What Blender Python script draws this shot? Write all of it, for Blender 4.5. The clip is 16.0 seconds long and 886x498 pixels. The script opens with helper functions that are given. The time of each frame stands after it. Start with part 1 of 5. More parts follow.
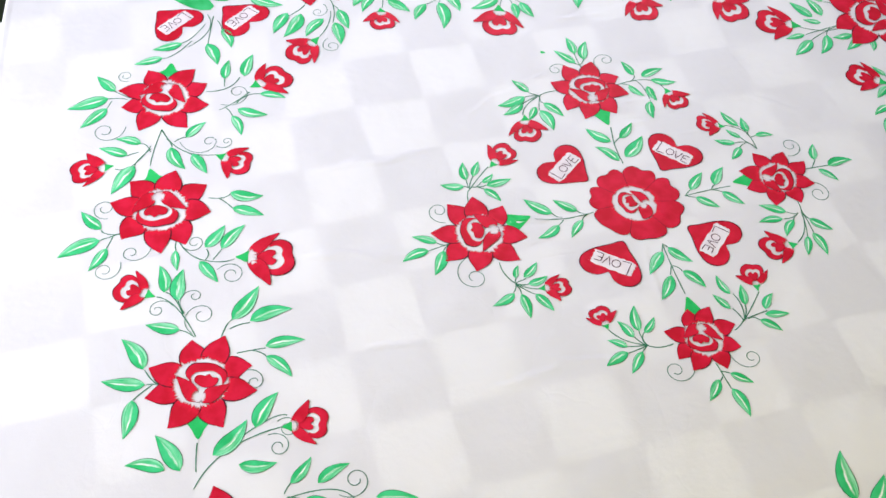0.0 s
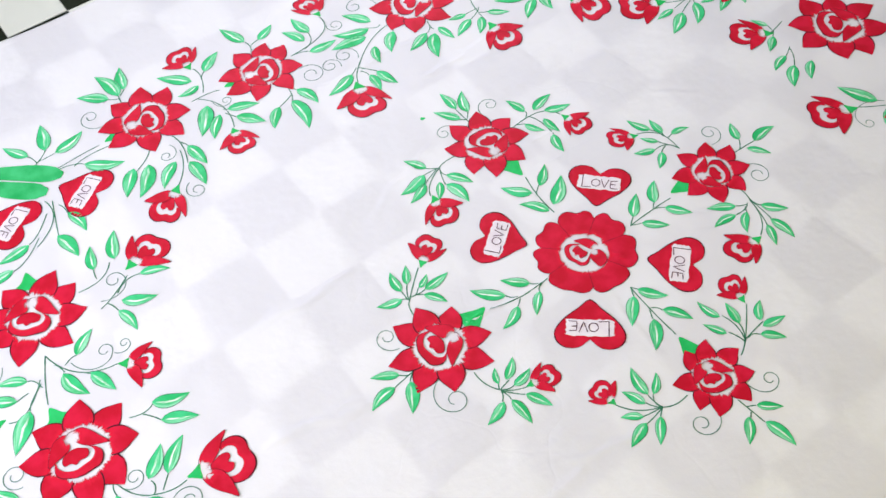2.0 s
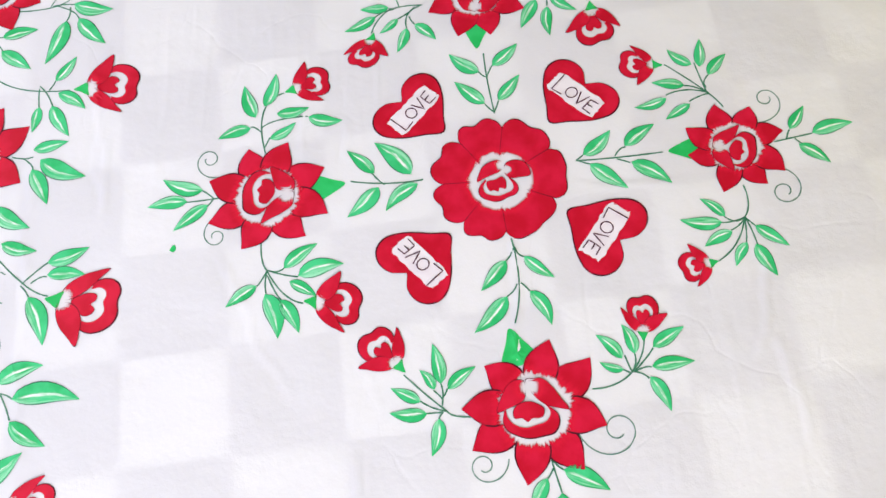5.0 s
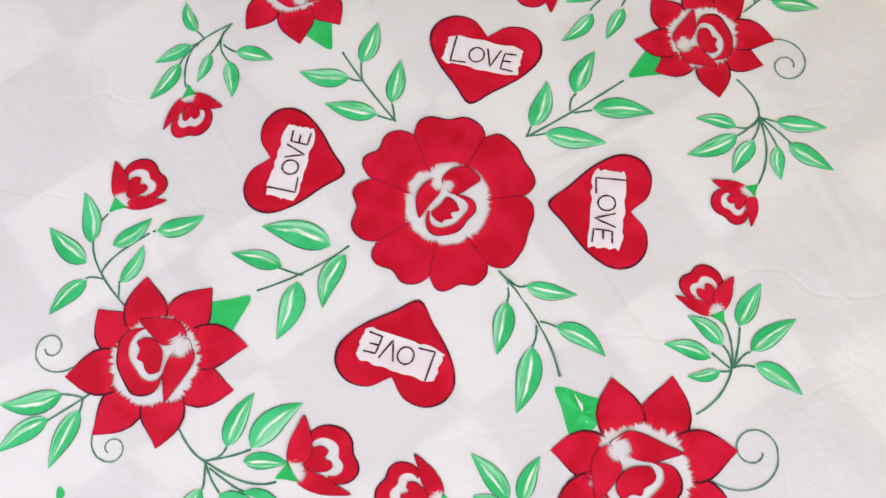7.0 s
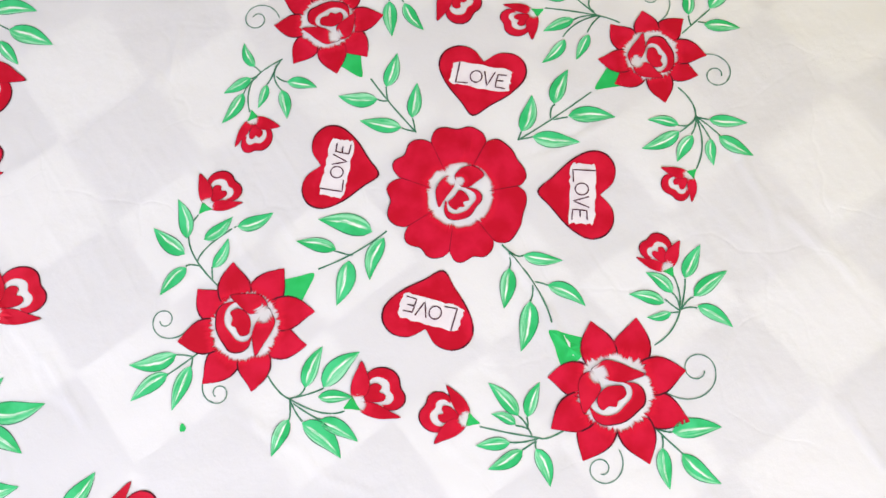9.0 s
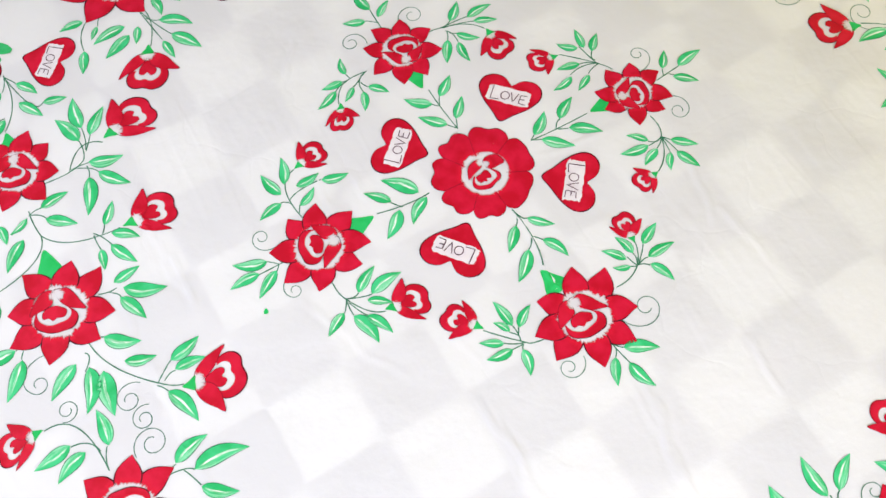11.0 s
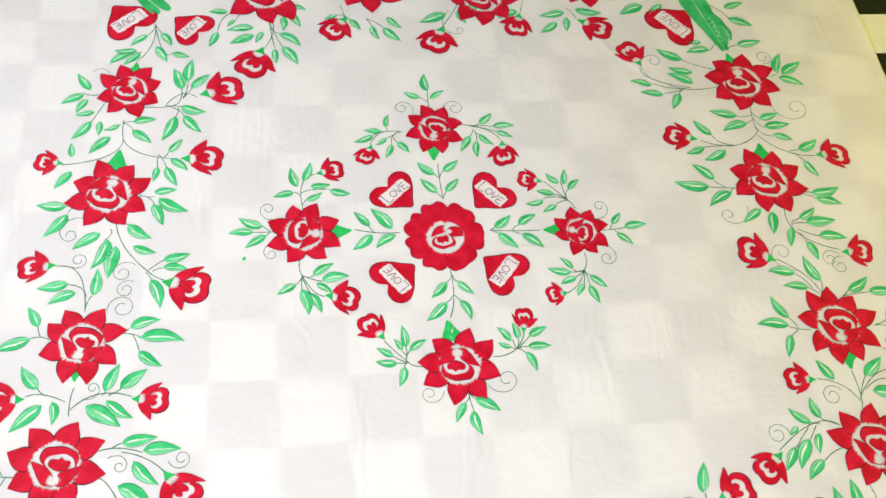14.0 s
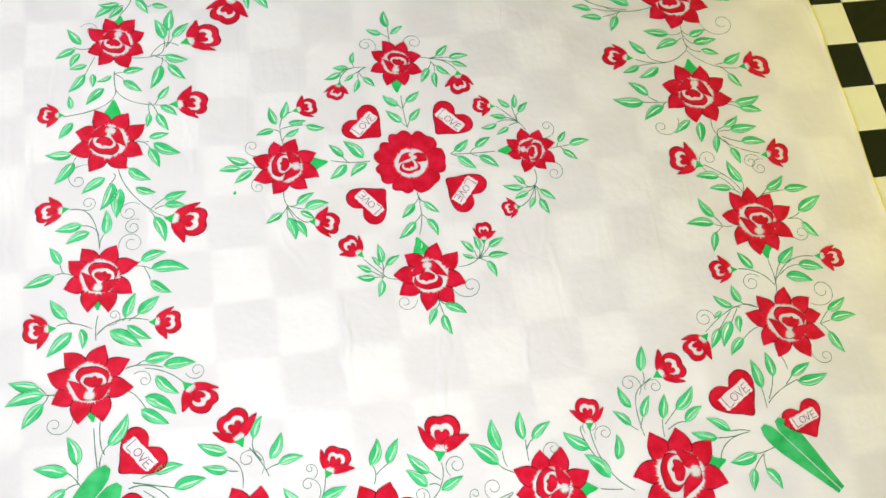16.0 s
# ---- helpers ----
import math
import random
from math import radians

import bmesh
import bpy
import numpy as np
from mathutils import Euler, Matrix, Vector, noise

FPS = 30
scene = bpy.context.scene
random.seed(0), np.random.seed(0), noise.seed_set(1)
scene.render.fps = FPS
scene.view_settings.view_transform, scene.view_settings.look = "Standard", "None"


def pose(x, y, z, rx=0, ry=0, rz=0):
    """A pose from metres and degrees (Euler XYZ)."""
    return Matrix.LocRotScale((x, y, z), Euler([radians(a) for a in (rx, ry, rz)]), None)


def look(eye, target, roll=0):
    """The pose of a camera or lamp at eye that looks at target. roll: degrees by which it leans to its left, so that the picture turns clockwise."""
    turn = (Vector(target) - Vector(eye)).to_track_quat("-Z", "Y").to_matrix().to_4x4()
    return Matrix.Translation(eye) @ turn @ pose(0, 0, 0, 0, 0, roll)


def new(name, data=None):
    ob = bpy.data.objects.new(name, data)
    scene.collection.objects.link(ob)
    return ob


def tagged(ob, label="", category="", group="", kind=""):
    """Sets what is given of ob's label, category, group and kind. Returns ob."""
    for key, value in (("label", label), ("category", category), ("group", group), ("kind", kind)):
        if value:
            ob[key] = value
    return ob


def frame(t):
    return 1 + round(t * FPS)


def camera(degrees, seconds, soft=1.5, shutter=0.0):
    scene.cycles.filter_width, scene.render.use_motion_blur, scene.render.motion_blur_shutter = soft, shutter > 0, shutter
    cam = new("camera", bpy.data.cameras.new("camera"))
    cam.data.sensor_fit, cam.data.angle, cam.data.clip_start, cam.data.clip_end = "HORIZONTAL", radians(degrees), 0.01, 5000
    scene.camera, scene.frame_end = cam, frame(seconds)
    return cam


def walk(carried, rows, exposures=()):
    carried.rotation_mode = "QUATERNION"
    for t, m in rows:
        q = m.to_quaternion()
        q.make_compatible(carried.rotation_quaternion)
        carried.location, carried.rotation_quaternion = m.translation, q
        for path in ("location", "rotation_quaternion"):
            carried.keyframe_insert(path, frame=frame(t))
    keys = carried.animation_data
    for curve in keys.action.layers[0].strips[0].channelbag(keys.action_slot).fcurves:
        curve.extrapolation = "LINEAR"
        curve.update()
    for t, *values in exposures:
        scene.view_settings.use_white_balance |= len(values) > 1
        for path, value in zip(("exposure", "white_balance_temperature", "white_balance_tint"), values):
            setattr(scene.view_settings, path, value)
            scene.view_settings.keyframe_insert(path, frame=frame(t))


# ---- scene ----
# ---------------------------------------------------------------- camera
cam = camera(48.2, 16.0)
PATH = [
    (0, (1.035, -0.71, 1.551), (-0.115, -0.376, -0.051), 4.4),
    (0.5, (1.005, -0.765, 1.564), (-0.157, -0.431, -0.03), 1.6),
    (1, (0.933, -0.777, 1.535), (-0.234, -0.394, -0.043), 0.0),
    (1.5, (0.825, -0.741, 1.515), (-0.313, -0.27, -0.06), -1.7),
    (2, (0.697, -0.717, 1.51), (-0.344, -0.15, -0.101), -5.5),
    (2.5, (0.611, -0.727, 1.499), (-0.335, -0.068, -0.135), -10.3),
    (3, (0.478, -0.774, 1.478), (-0.348, 0.01, -0.166), -12.9),
    (3.5, (0.313, -0.781, 1.444), (-0.378, 0.08, -0.224), -14.6),
    (4, (0.128, -0.72, 1.413), (-0.36, 0.16, -0.315), -13.8),
    (4.5, (-0.024, -0.649, 1.348), (-0.303, 0.168, -0.456), -12.0),
    (4.7, (-0.082, -0.631, 1.31), (-0.275, 0.171, -0.513), -11.1),
    (6.8, (-0.259, -0.367, 1.006), (-0.049, 0.251, -0.885), -12.4),
    (7, (-0.265, -0.326, 0.957), (-0.027, 0.285, -0.932), -9.8),
    (7.5, (-0.273, -0.263, 0.925), (-0.004, 0.285, -0.98), -4.7),
    (8, (-0.279, -0.296, 1.0), (-0.013, 0.26, -0.903), -4.9),
    (8.5, (-0.298, -0.358, 1.163), (-0.021, 0.189, -0.741), -4.8),
    (9, (-0.32, -0.373, 1.265), (-0.102, 0.152, -0.652), -11.4),
    (9.2, (-0.336, -0.377, 1.311), (-0.13, 0.127, -0.613), -12.2),
    (11.3, (-0.569, -0.852, 1.631), (-0.228, -0.014, -0.153), -3.4),
    (11.5, (-0.568, -0.897, 1.649), (-0.247, -0.034, -0.127), -3.2),
    (12, (-0.559, -1.017, 1.687), (-0.277, -0.114, -0.075), 0.0),
    (12.5, (-0.461, -1.121, 1.74), (-0.252, -0.205, -0.025), 2.7),
    (13, (-0.365, -1.182, 1.828), (-0.178, -0.204, 0.094), 8.1),
    (13.5, (-0.367, -1.185, 1.915), (-0.164, -0.185, 0.195), 10.2),
    (14, (-0.379, -1.197, 2.004), (-0.16, -0.182, 0.295), 10.7),
    (14.5, (-0.394, -1.204, 2.085), (-0.156, -0.215, 0.363), 11.5),
    (15, (-0.395, -1.217, 2.17), (-0.147, -0.285, 0.418), 12.0),
    (15.5, (-0.386, -1.238, 2.252), (-0.136, -0.371, 0.467), 12.2),
    (16, (-0.395, -1.265, 2.331), (-0.133, -0.463, 0.518), 12.7),
]
EXPOSURES = [(0.0, 0.34, 6200, 17), (4.5, 0.38, 6250, 18), (7.0, 0.27, 6450, 19.0), (9.0, 0.42, 6400, 17), (12.0, 0.42, 6450, 13), (14.0, 0.42, 6700, 12), (16.0, 0.42, 6650, 11)]
walk(cam, [(t, look(eye, target, roll)) for t, eye, target, roll in PATH], EXPOSURES)

# ---------------------------------------------------------------- light
world = bpy.data.worlds.new("world")
scene.world = world
world.use_nodes = True
sky = world.node_tree.nodes.new("ShaderNodeTexSky")
sky.sky_type, sky.sun_disc = "NISHITA", False
sky.sun_elevation, sky.sun_rotation = radians(40), radians(200)
world.node_tree.links.new(sky.outputs[0], world.node_tree.nodes["Background"].inputs[0])
world.node_tree.nodes["Background"].inputs[1].default_value = 0.1


def area_lamp(name, eye, target, wide, high, watts, colour, spread=180):
    data = bpy.data.lights.new(name, "AREA")
    data.shape, data.size, data.size_y, data.energy, data.color = "RECTANGLE", wide, high, watts, colour
    data.spread = radians(spread)
    ob = new(name, data)
    ob.matrix_world = look(eye, target)
    return ob


# daylight in an assumed doorway (-y) and window (-x), plus an added yellow fill
# lamp for the daylight from -y, its doorway out of view and assumed
area_lamp("south_daylight", (-0.35, -2.93, 1.25), (-0.38, -0.25, 0.0), 1.9, 2.1, 40, (0.93, 0.94, 1.0), 96)
# fill lamp added on the west side to even out the light
area_lamp("west_fill", (-2.08, 0.4, 1.5), (-0.35, -0.1, 0.0), 1.5, 1.1, 14, (0.93, 0.94, 1.0), 115)
# added lamp before the solid east wall, yellows the sheet's right side
area_lamp("yellow_fill", (1.96, 0.15, 0.55), (1.2, 0.15, 0.0), 2.2, 0.9, 15.0, (1.0, 0.84, 0.005))

# ---------------------------------------------------------------- materials


def material(name, rough=0.6):
    m = bpy.data.materials.new(name)
    m.use_nodes = True
    b = m.node_tree.nodes["Principled BSDF"]
    b.inputs["Roughness"].default_value = rough
    return m, m.node_tree, b


def node(tree, kind, **values):
    n = tree.nodes.new(kind)
    for key, value in values.items():
        n.inputs[key.replace("_", " ")].default_value = value
    return n


def noise_of(tree, scale, detail=3.0, coord="Object"):
    n = node(tree, "ShaderNodeTexNoise", Scale=scale, Detail=detail)
    c = tree.nodes.new("ShaderNodeTexCoord")
    tree.links.new(c.outputs[coord], n.inputs["Vector"])
    return n.outputs["Fac"]


def calc(tree, op, a, b=0.0, c=None):
    n = tree.nodes.new("ShaderNodeMath")
    n.operation = op
    for socket, value in zip(n.inputs, (a, b, c)):
        if value is None:
            continue
        if isinstance(value, (int, float)):
            socket.default_value = value
        else:
            tree.links.new(value, socket)
    return n.outputs[0]


def ease(tree, value, low, high, to_low=0.0, to_high=1.0):
    n = tree.nodes.new("ShaderNodeMapRange")
    n.interpolation_type = "SMOOTHSTEP"
    tree.links.new(value, n.inputs[0])
    for k, v in zip((1, 2, 3, 4), (low, high, to_low, to_high)):
        n.inputs[k].default_value = v
    return n.outputs[0]


def blend(tree, fac, a, b):
    n = tree.nodes.new("ShaderNodeMix")
    n.data_type = "RGBA"
    if isinstance(fac, (int, float)):
        n.inputs[0].default_value = fac
    else:
        tree.links.new(fac, n.inputs[0])
    for socket, value in ((n.inputs[6], a), (n.inputs[7], b)):
        if isinstance(value, tuple):
            socket.default_value = (*value, 1)
        else:
            tree.links.new(value, socket)
    return n.outputs[2]


def bump(tree, b, height, strength, distance):
    n = node(tree, "ShaderNodeBump", Strength=strength, Distance=distance)
    tree.links.new(height, n.inputs["Height"])
    tree.links.new(n.outputs[0], b.inputs["Normal"])


def uv_of(tree):
    c = tree.nodes.new("ShaderNodeTexCoord")
    s = tree.nodes.new("ShaderNodeSeparateXYZ")
    tree.links.new(c.outputs["UV"], s.inputs[0])
    return s.outputs[0], s.outputs[1]


def cloth_material():
    m, t, b = material("white_cotton", 0.85)
    tone = blend(t, noise_of(t, 3.0), (0.86, 0.855, 0.855), (0.80, 0.80, 0.81))
    stain = ease(t, noise_of(t, 1.3, 6.0), 0.62, 0.78, 0.0, 0.35)
    t.links.new(blend(t, stain, tone, (0.79, 0.78, 0.75)), b.inputs["Base Color"])
    b.inputs["Specular IOR Level"].default_value = 0.2
    c = t.nodes.new("ShaderNodeTexCoord")
    drift = node(t, "ShaderNodeTexNoise", Scale=5.0, Detail=3.0)
    t.links.new(c.outputs["Object"], drift.inputs["Vector"])
    moved = t.nodes.new("ShaderNodeVectorMath")
    moved.operation = "MULTIPLY_ADD"
    t.links.new(drift.outputs["Color"], moved.inputs[0])
    moved.inputs[1].default_value = (0.22, 0.22, 0.0)
    t.links.new(c.outputs["Object"], moved.inputs[2])
    folds = node(t, "ShaderNodeTexVoronoi", Scale=6.5)
    folds.feature = "DISTANCE_TO_EDGE"
    t.links.new(moved.outputs[0], folds.inputs["Vector"])
    patch = ease(t, noise_of(t, 2.2, 2.0), 0.42, 0.62)
    sharp = calc(t, "MULTIPLY", ease(t, folds.outputs["Distance"], 0.0, 0.03), patch)
    height = calc(t, "ADD", calc(t, "MULTIPLY", noise_of(t, 420.0, 2.0), 0.12), calc(t, "MULTIPLY", noise_of(t, 11.0, 5.0), 2.4))
    height = calc(t, "ADD", height, calc(t, "MULTIPLY", sharp, 0.1))
    # fine slanting wrinkles, stronger in patches
    for turn, low, high in ((0.45, 0.45, 0.65), (-0.25, 0.50, 0.70)):
        lie = node(t, "ShaderNodeMapping", Scale=(11.0, 1.5, 1.0), Rotation=(0.0, 0.0, turn))
        t.links.new(c.outputs["Object"], lie.inputs["Vector"])
        fold = node(t, "ShaderNodeTexNoise", Scale=1.0, Detail=2.0)
        t.links.new(lie.outputs[0], fold.inputs["Vector"])
        ridge = ease(t, calc(t, "ABSOLUTE", calc(t, "SUBTRACT", fold.outputs["Fac"], 0.5)), 0.0, 0.07, 1.0, 0.0)
        ridge = calc(t, "MULTIPLY", ridge, ease(t, noise_of(t, 1.7 + turn, 2.0), low, high))
        height = calc(t, "ADD", height, calc(t, "MULTIPLY", ridge, 0.2))
    bump(t, b, height, 0.42, 0.004)
    clear = node(t, "ShaderNodeBsdfTransparent")
    mix = t.nodes.new("ShaderNodeMixShader")
    mix.inputs[0].default_value = 0.265
    t.links.new(b.outputs[0], mix.inputs[1])
    t.links.new(clear.outputs[0], mix.inputs[2])
    t.links.new(mix.outputs[0], t.nodes["Material Output"].inputs[0])
    return m


def petal_material(name, deep, light, fade):
    """Red fabric paint, brushed out to bare white cloth at the petal's foot, with a thin dark outline."""
    m, t, b = material(name, 0.55)
    u, v = uv_of(t)
    streak = node(t, "ShaderNodeTexNoise", Scale=1.6, Detail=5.0, Roughness=0.7)
    c = t.nodes.new("ShaderNodeTexCoord")
    stretch = node(t, "ShaderNodeMapping", Scale=(4.0, 0.6, 1.0))
    t.links.new(c.outputs["UV"], stretch.inputs["Vector"])
    info = t.nodes.new("ShaderNodeObjectInfo")
    seed = t.nodes.new("ShaderNodeCombineXYZ")
    t.links.new(calc(t, "MULTIPLY", info.outputs["Random"], 40.0), seed.inputs[2])
    t.links.new(seed.outputs[0], stretch.inputs["Location"])
    t.links.new(stretch.outputs[0], streak.inputs["Vector"])
    shifted = calc(t, "ADD", v, calc(t, "MULTIPLY", calc(t, "SUBTRACT", streak.outputs["Fac"], 0.5), 0.42))
    red = blend(t, ease(t, noise_of(t, 26.0), 0.35, 0.7), deep, light)
    cover = ease(t, shifted, fade, fade + 0.09)
    rim = ease(t, calc(t, "ABSOLUTE", u), 0.875, 0.935)
    line = calc(t, "MULTIPLY", calc(t, "MULTIPLY", rim, ease(t, v, 0.06, 0.2)), ease(t, noise_of(t, 60.0), 0.3, 0.5, 0.35, 1.0))
    wash = blend(t, ease(t, shifted, fade + 0.08, fade + 0.26), (0.58, 0.008, 0.03), red)
    t.links.new(blend(t, line, wash, (0.055, 0.008, 0.016)), b.inputs["Base Color"])
    b.inputs["Specular IOR Level"].default_value = 0.12
    bump(t, b, noise_of(t, 260.0, 4.0), 0.2, 0.001)
    clear = node(t, "ShaderNodeBsdfTransparent")
    mix = t.nodes.new("ShaderNodeMixShader")
    t.links.new(calc(t, "MAXIMUM", cover, line), mix.inputs[0])
    t.links.new(clear.outputs[0], mix.inputs[1])
    t.links.new(b.outputs[0], mix.inputs[2])
    t.links.new(mix.outputs[0], t.nodes["Material Output"].inputs[0])
    return m


def leaf_material(name, deep, light):
    """Green fabric paint with a pale brush stroke along the middle and a drawn outline."""
    m, t, b = material(name, 0.55)
    u, v = uv_of(t)
    info = t.nodes.new("ShaderNodeObjectInfo")
    wave = calc(t, "MULTIPLY", calc(t, "SUBTRACT", noise_of(t, 45.0), 0.5), 0.5)
    across = calc(t, "ADD", calc(t, "ADD", u, wave), calc(t, "MULTIPLY", calc(t, "SUBTRACT", info.outputs["Random"], 0.5), 0.3))
    green = blend(t, ease(t, noise_of(t, 30.0), 0.3, 0.7), deep, light)
    c = t.nodes.new("ShaderNodeTexCoord")
    seed = t.nodes.new("ShaderNodeCombineXYZ")
    t.links.new(calc(t, "MULTIPLY", info.outputs["Random"], 60.0), seed.inputs[2])
    stretch = node(t, "ShaderNodeMapping", Scale=(1.5, 0.5, 1.0))
    t.links.new(c.outputs["UV"], stretch.inputs["Vector"])
    t.links.new(seed.outputs[0], stretch.inputs["Location"])
    brush = node(t, "ShaderNodeTexNoise", Scale=2.6, Detail=5.0, Roughness=0.65)
    t.links.new(stretch.outputs[0], brush.inputs["Vector"])
    stroke = brush.outputs["Fac"]
    pale_side = calc(t, "MULTIPLY", ease(t, across, -0.1, 0.8), ease(t, stroke, 0.38, 0.62, 0.0, 0.85))
    green = blend(t, pale_side, green, (0.34, 0.70, 0.46))
    middle = ease(t, calc(t, "ABSOLUTE", calc(t, "SUBTRACT", across, 0.05)), 0.05, 0.22, 1.0, 0.0)
    along = calc(t, "MULTIPLY", ease(t, v, 0.06, 0.25), ease(t, v, 0.62, 0.9, 1.0, 0.0))
    broken = ease(t, stroke, 0.40, 0.55, 0.25, 1.0)
    green = blend(t, calc(t, "MULTIPLY", calc(t, "MULTIPLY", middle, along), broken), green, (0.76, 0.80, 0.75))
    rim = ease(t, calc(t, "ABSOLUTE", u), 0.84, 0.95)
    t.links.new(blend(t, calc(t, "MULTIPLY", rim, ease(t, stroke, 0.35, 0.6, 0.45, 1.0)), green, (0.025, 0.11, 0.065)), b.inputs["Base Color"])
    b.inputs["Specular IOR Level"].default_value = 0.12
    bump(t, b, noise_of(t, 260.0, 4.0), 0.2, 0.001)
    return m


def plain_material(name, a, b_colour, scale=30.0, rough=0.6):
    m, t, b = material(name, rough)
    t.links.new(blend(t, ease(t, noise_of(t, scale), 0.3, 0.7), a, b_colour), b.inputs["Base Color"])
    b.inputs["Specular IOR Level"].default_value = 0.12
    bump(t, b, noise_of(t, scale * 5), 0.15, 0.001)
    return m


def tile_material(name, a, b_colour, rough):
    m, t, b = material(name, rough)
    info = t.nodes.new("ShaderNodeObjectInfo")
    tone = blend(t, calc(t, "MULTIPLY", info.outputs["Random"], 0.6), a, b_colour)
    smear = ease(t, noise_of(t, 14.0, 6.0), 0.4, 0.75, 0.0, 0.35)
    t.links.new(blend(t, smear, tone, b_colour), b.inputs["Base Color"])
    t.links.new(ease(t, noise_of(t, 22.0, 5.0), 0.3, 0.8, rough, rough + 0.25), b.inputs["Roughness"])
    b.inputs["Specular IOR Level"].default_value = 0.08
    bump(t, b, noise_of(t, 40.0), 0.06, 0.001)
    return m


COTTON = cloth_material()
RED = petal_material("red_petal_paint", (0.45, 0.004, 0.018), (0.57, 0.009, 0.038), 0.12)
RED_FULL = petal_material("red_heart_paint", (0.45, 0.004, 0.018), (0.57, 0.009, 0.034), -0.6)
RED_BUD = petal_material("red_bud_paint", (0.45, 0.004, 0.018), (0.57, 0.010, 0.036), 0.15)
LEAF = leaf_material("green_leaf_paint", (0.018, 0.40, 0.115), (0.05, 0.52, 0.20))
SEPAL = plain_material("bright_green_paint", (0.012, 0.40, 0.085), (0.022, 0.47, 0.12))
RIBBON = plain_material("green_ribbon_paint", (0.014, 0.34, 0.085), (0.05, 0.47, 0.16), 22.0)
STEM = plain_material("grey_green_line", (0.03, 0.16, 0.085), (0.09, 0.24, 0.15), 40.0)
SCROLL = plain_material("thin_green_line", (0.07, 0.19, 0.13), (0.17, 0.28, 0.22), 40.0)
INK = plain_material("dark_ink", (0.05, 0.012, 0.03), (0.10, 0.03, 0.05), 80.0)
PALE = plain_material("unpainted_panel", (0.72, 0.69, 0.70), (0.66, 0.60, 0.62), 25.0)
TILE_WHITE = tile_material("white_floor_tile", (0.66, 0.68, 0.60), (0.56, 0.58, 0.50), 0.6)
TILE_BLACK = tile_material("black_floor_tile", (0.008, 0.012, 0.006), (0.016, 0.020, 0.011), 0.6)
GROUT = plain_material("grey_grout", (0.30, 0.30, 0.27), (0.22, 0.22, 0.2), 30.0, 0.9)
WALL_YELLOW = plain_material("yellow_wall_paint", (0.72, 0.60, 0.14), (0.66, 0.54, 0.11), 4.0, 0.7)
WALL_WHITE = plain_material("white_wall_paint", (0.72, 0.73, 0.74), (0.66, 0.67, 0.68), 4.0, 0.7)
YELLOW_CLOTH = plain_material("yellow_cloth", (0.75, 0.60, 0.02), (0.66, 0.50, 0.015), 12.0, 0.8)

# ---------------------------------------------------------------- helpers


def mesh_object(name, verts, faces, mat, parent=None, uvs=None, label="", smooth=False):
    me = bpy.data.meshes.new(name)
    me.from_pydata([tuple(v) for v in verts], [], faces)
    if uvs is not None:
        layer = me.uv_layers.new(name="uv")
        flat = [c for f in faces for i in f for c in uvs[i]]
        layer.data.foreach_set("uv", flat)
    if smooth:
        me.polygons.foreach_set("use_smooth", [True] * len(me.polygons))
    me.materials.append(mat)
    ob = new(name, me)
    if parent is not None:
        ob.parent = parent
    if label:
        tagged(ob, label)
    return ob


def box(name, lo, hi, mat, parent=None):
    (a, b, c), (d, e, f) = lo, hi
    v = [(a, b, c), (d, b, c), (d, e, c), (a, e, c), (a, b, f), (d, b, f), (d, e, f), (a, e, f)]
    q = [(0, 3, 2, 1), (4, 5, 6, 7), (0, 1, 5, 4), (1, 2, 6, 5), (2, 3, 7, 6), (3, 0, 4, 7)]
    return mesh_object(name, v, q, mat, parent)


# ---------------------------------------------------------------- room
ROOM = (-2.15, 2.0, -3.0, 3.0, 2.9)


def walls():
    x0, x1, y0, y1, top = ROOM
    w = 0.12
    # unseen east wall, its yellow chosen to bounce yellow light onto the sheet
    tagged(box("wall_east", (x1, y0 - w, -0.02), (x1 + w, y1 + w, top), WALL_YELLOW), "unseen plain wall, yellow to tint the light", "wall", kind="structure")
    tagged(box("wall_north", (x0, y1, -0.02), (x1, y1 + w, top), WALL_WHITE), "pale plain wall", "wall", kind="structure")
    # unseen south wall round the assumed doorway
    parts = [((x0 - w, y0 - w, -0.02), (-1.35, y0, top)), ((0.95, y0 - w, -0.02), (x1, y0, top)), ((-1.35, y0 - w, 2.3), (0.95, y0, top))]
    for k, (lo, hi) in enumerate(parts):
        tagged(box("wall_south_%d" % (k + 1), lo, hi, WALL_WHITE), "pale plain wall beside an assumed, unseen wide doorway", "wall", kind="structure")
    # unseen west wall, its window opening added for the fill lamp
    parts = [((x0 - w, y0, -0.02), (x0, -0.35, top)), ((x0 - w, 1.15, -0.02), (x0, y1 + w, top)),
             ((x0 - w, -0.35, -0.02), (x0, 1.15, 0.95)), ((x0 - w, -0.35, 2.05), (x0, 1.15, top))]
    for k, (lo, hi) in enumerate(parts):
        tagged(box("wall_west_%d" % (k + 1), lo, hi, WALL_WHITE), "pale plain wall round an added, unseen window opening", "wall", kind="structure")
    tagged(box("ceiling", (x0 - w, y0 - w, top), (x1 + w, y1 + w, top + 0.1), WALL_WHITE), "white plain ceiling", "ceiling", kind="structure")


walls()

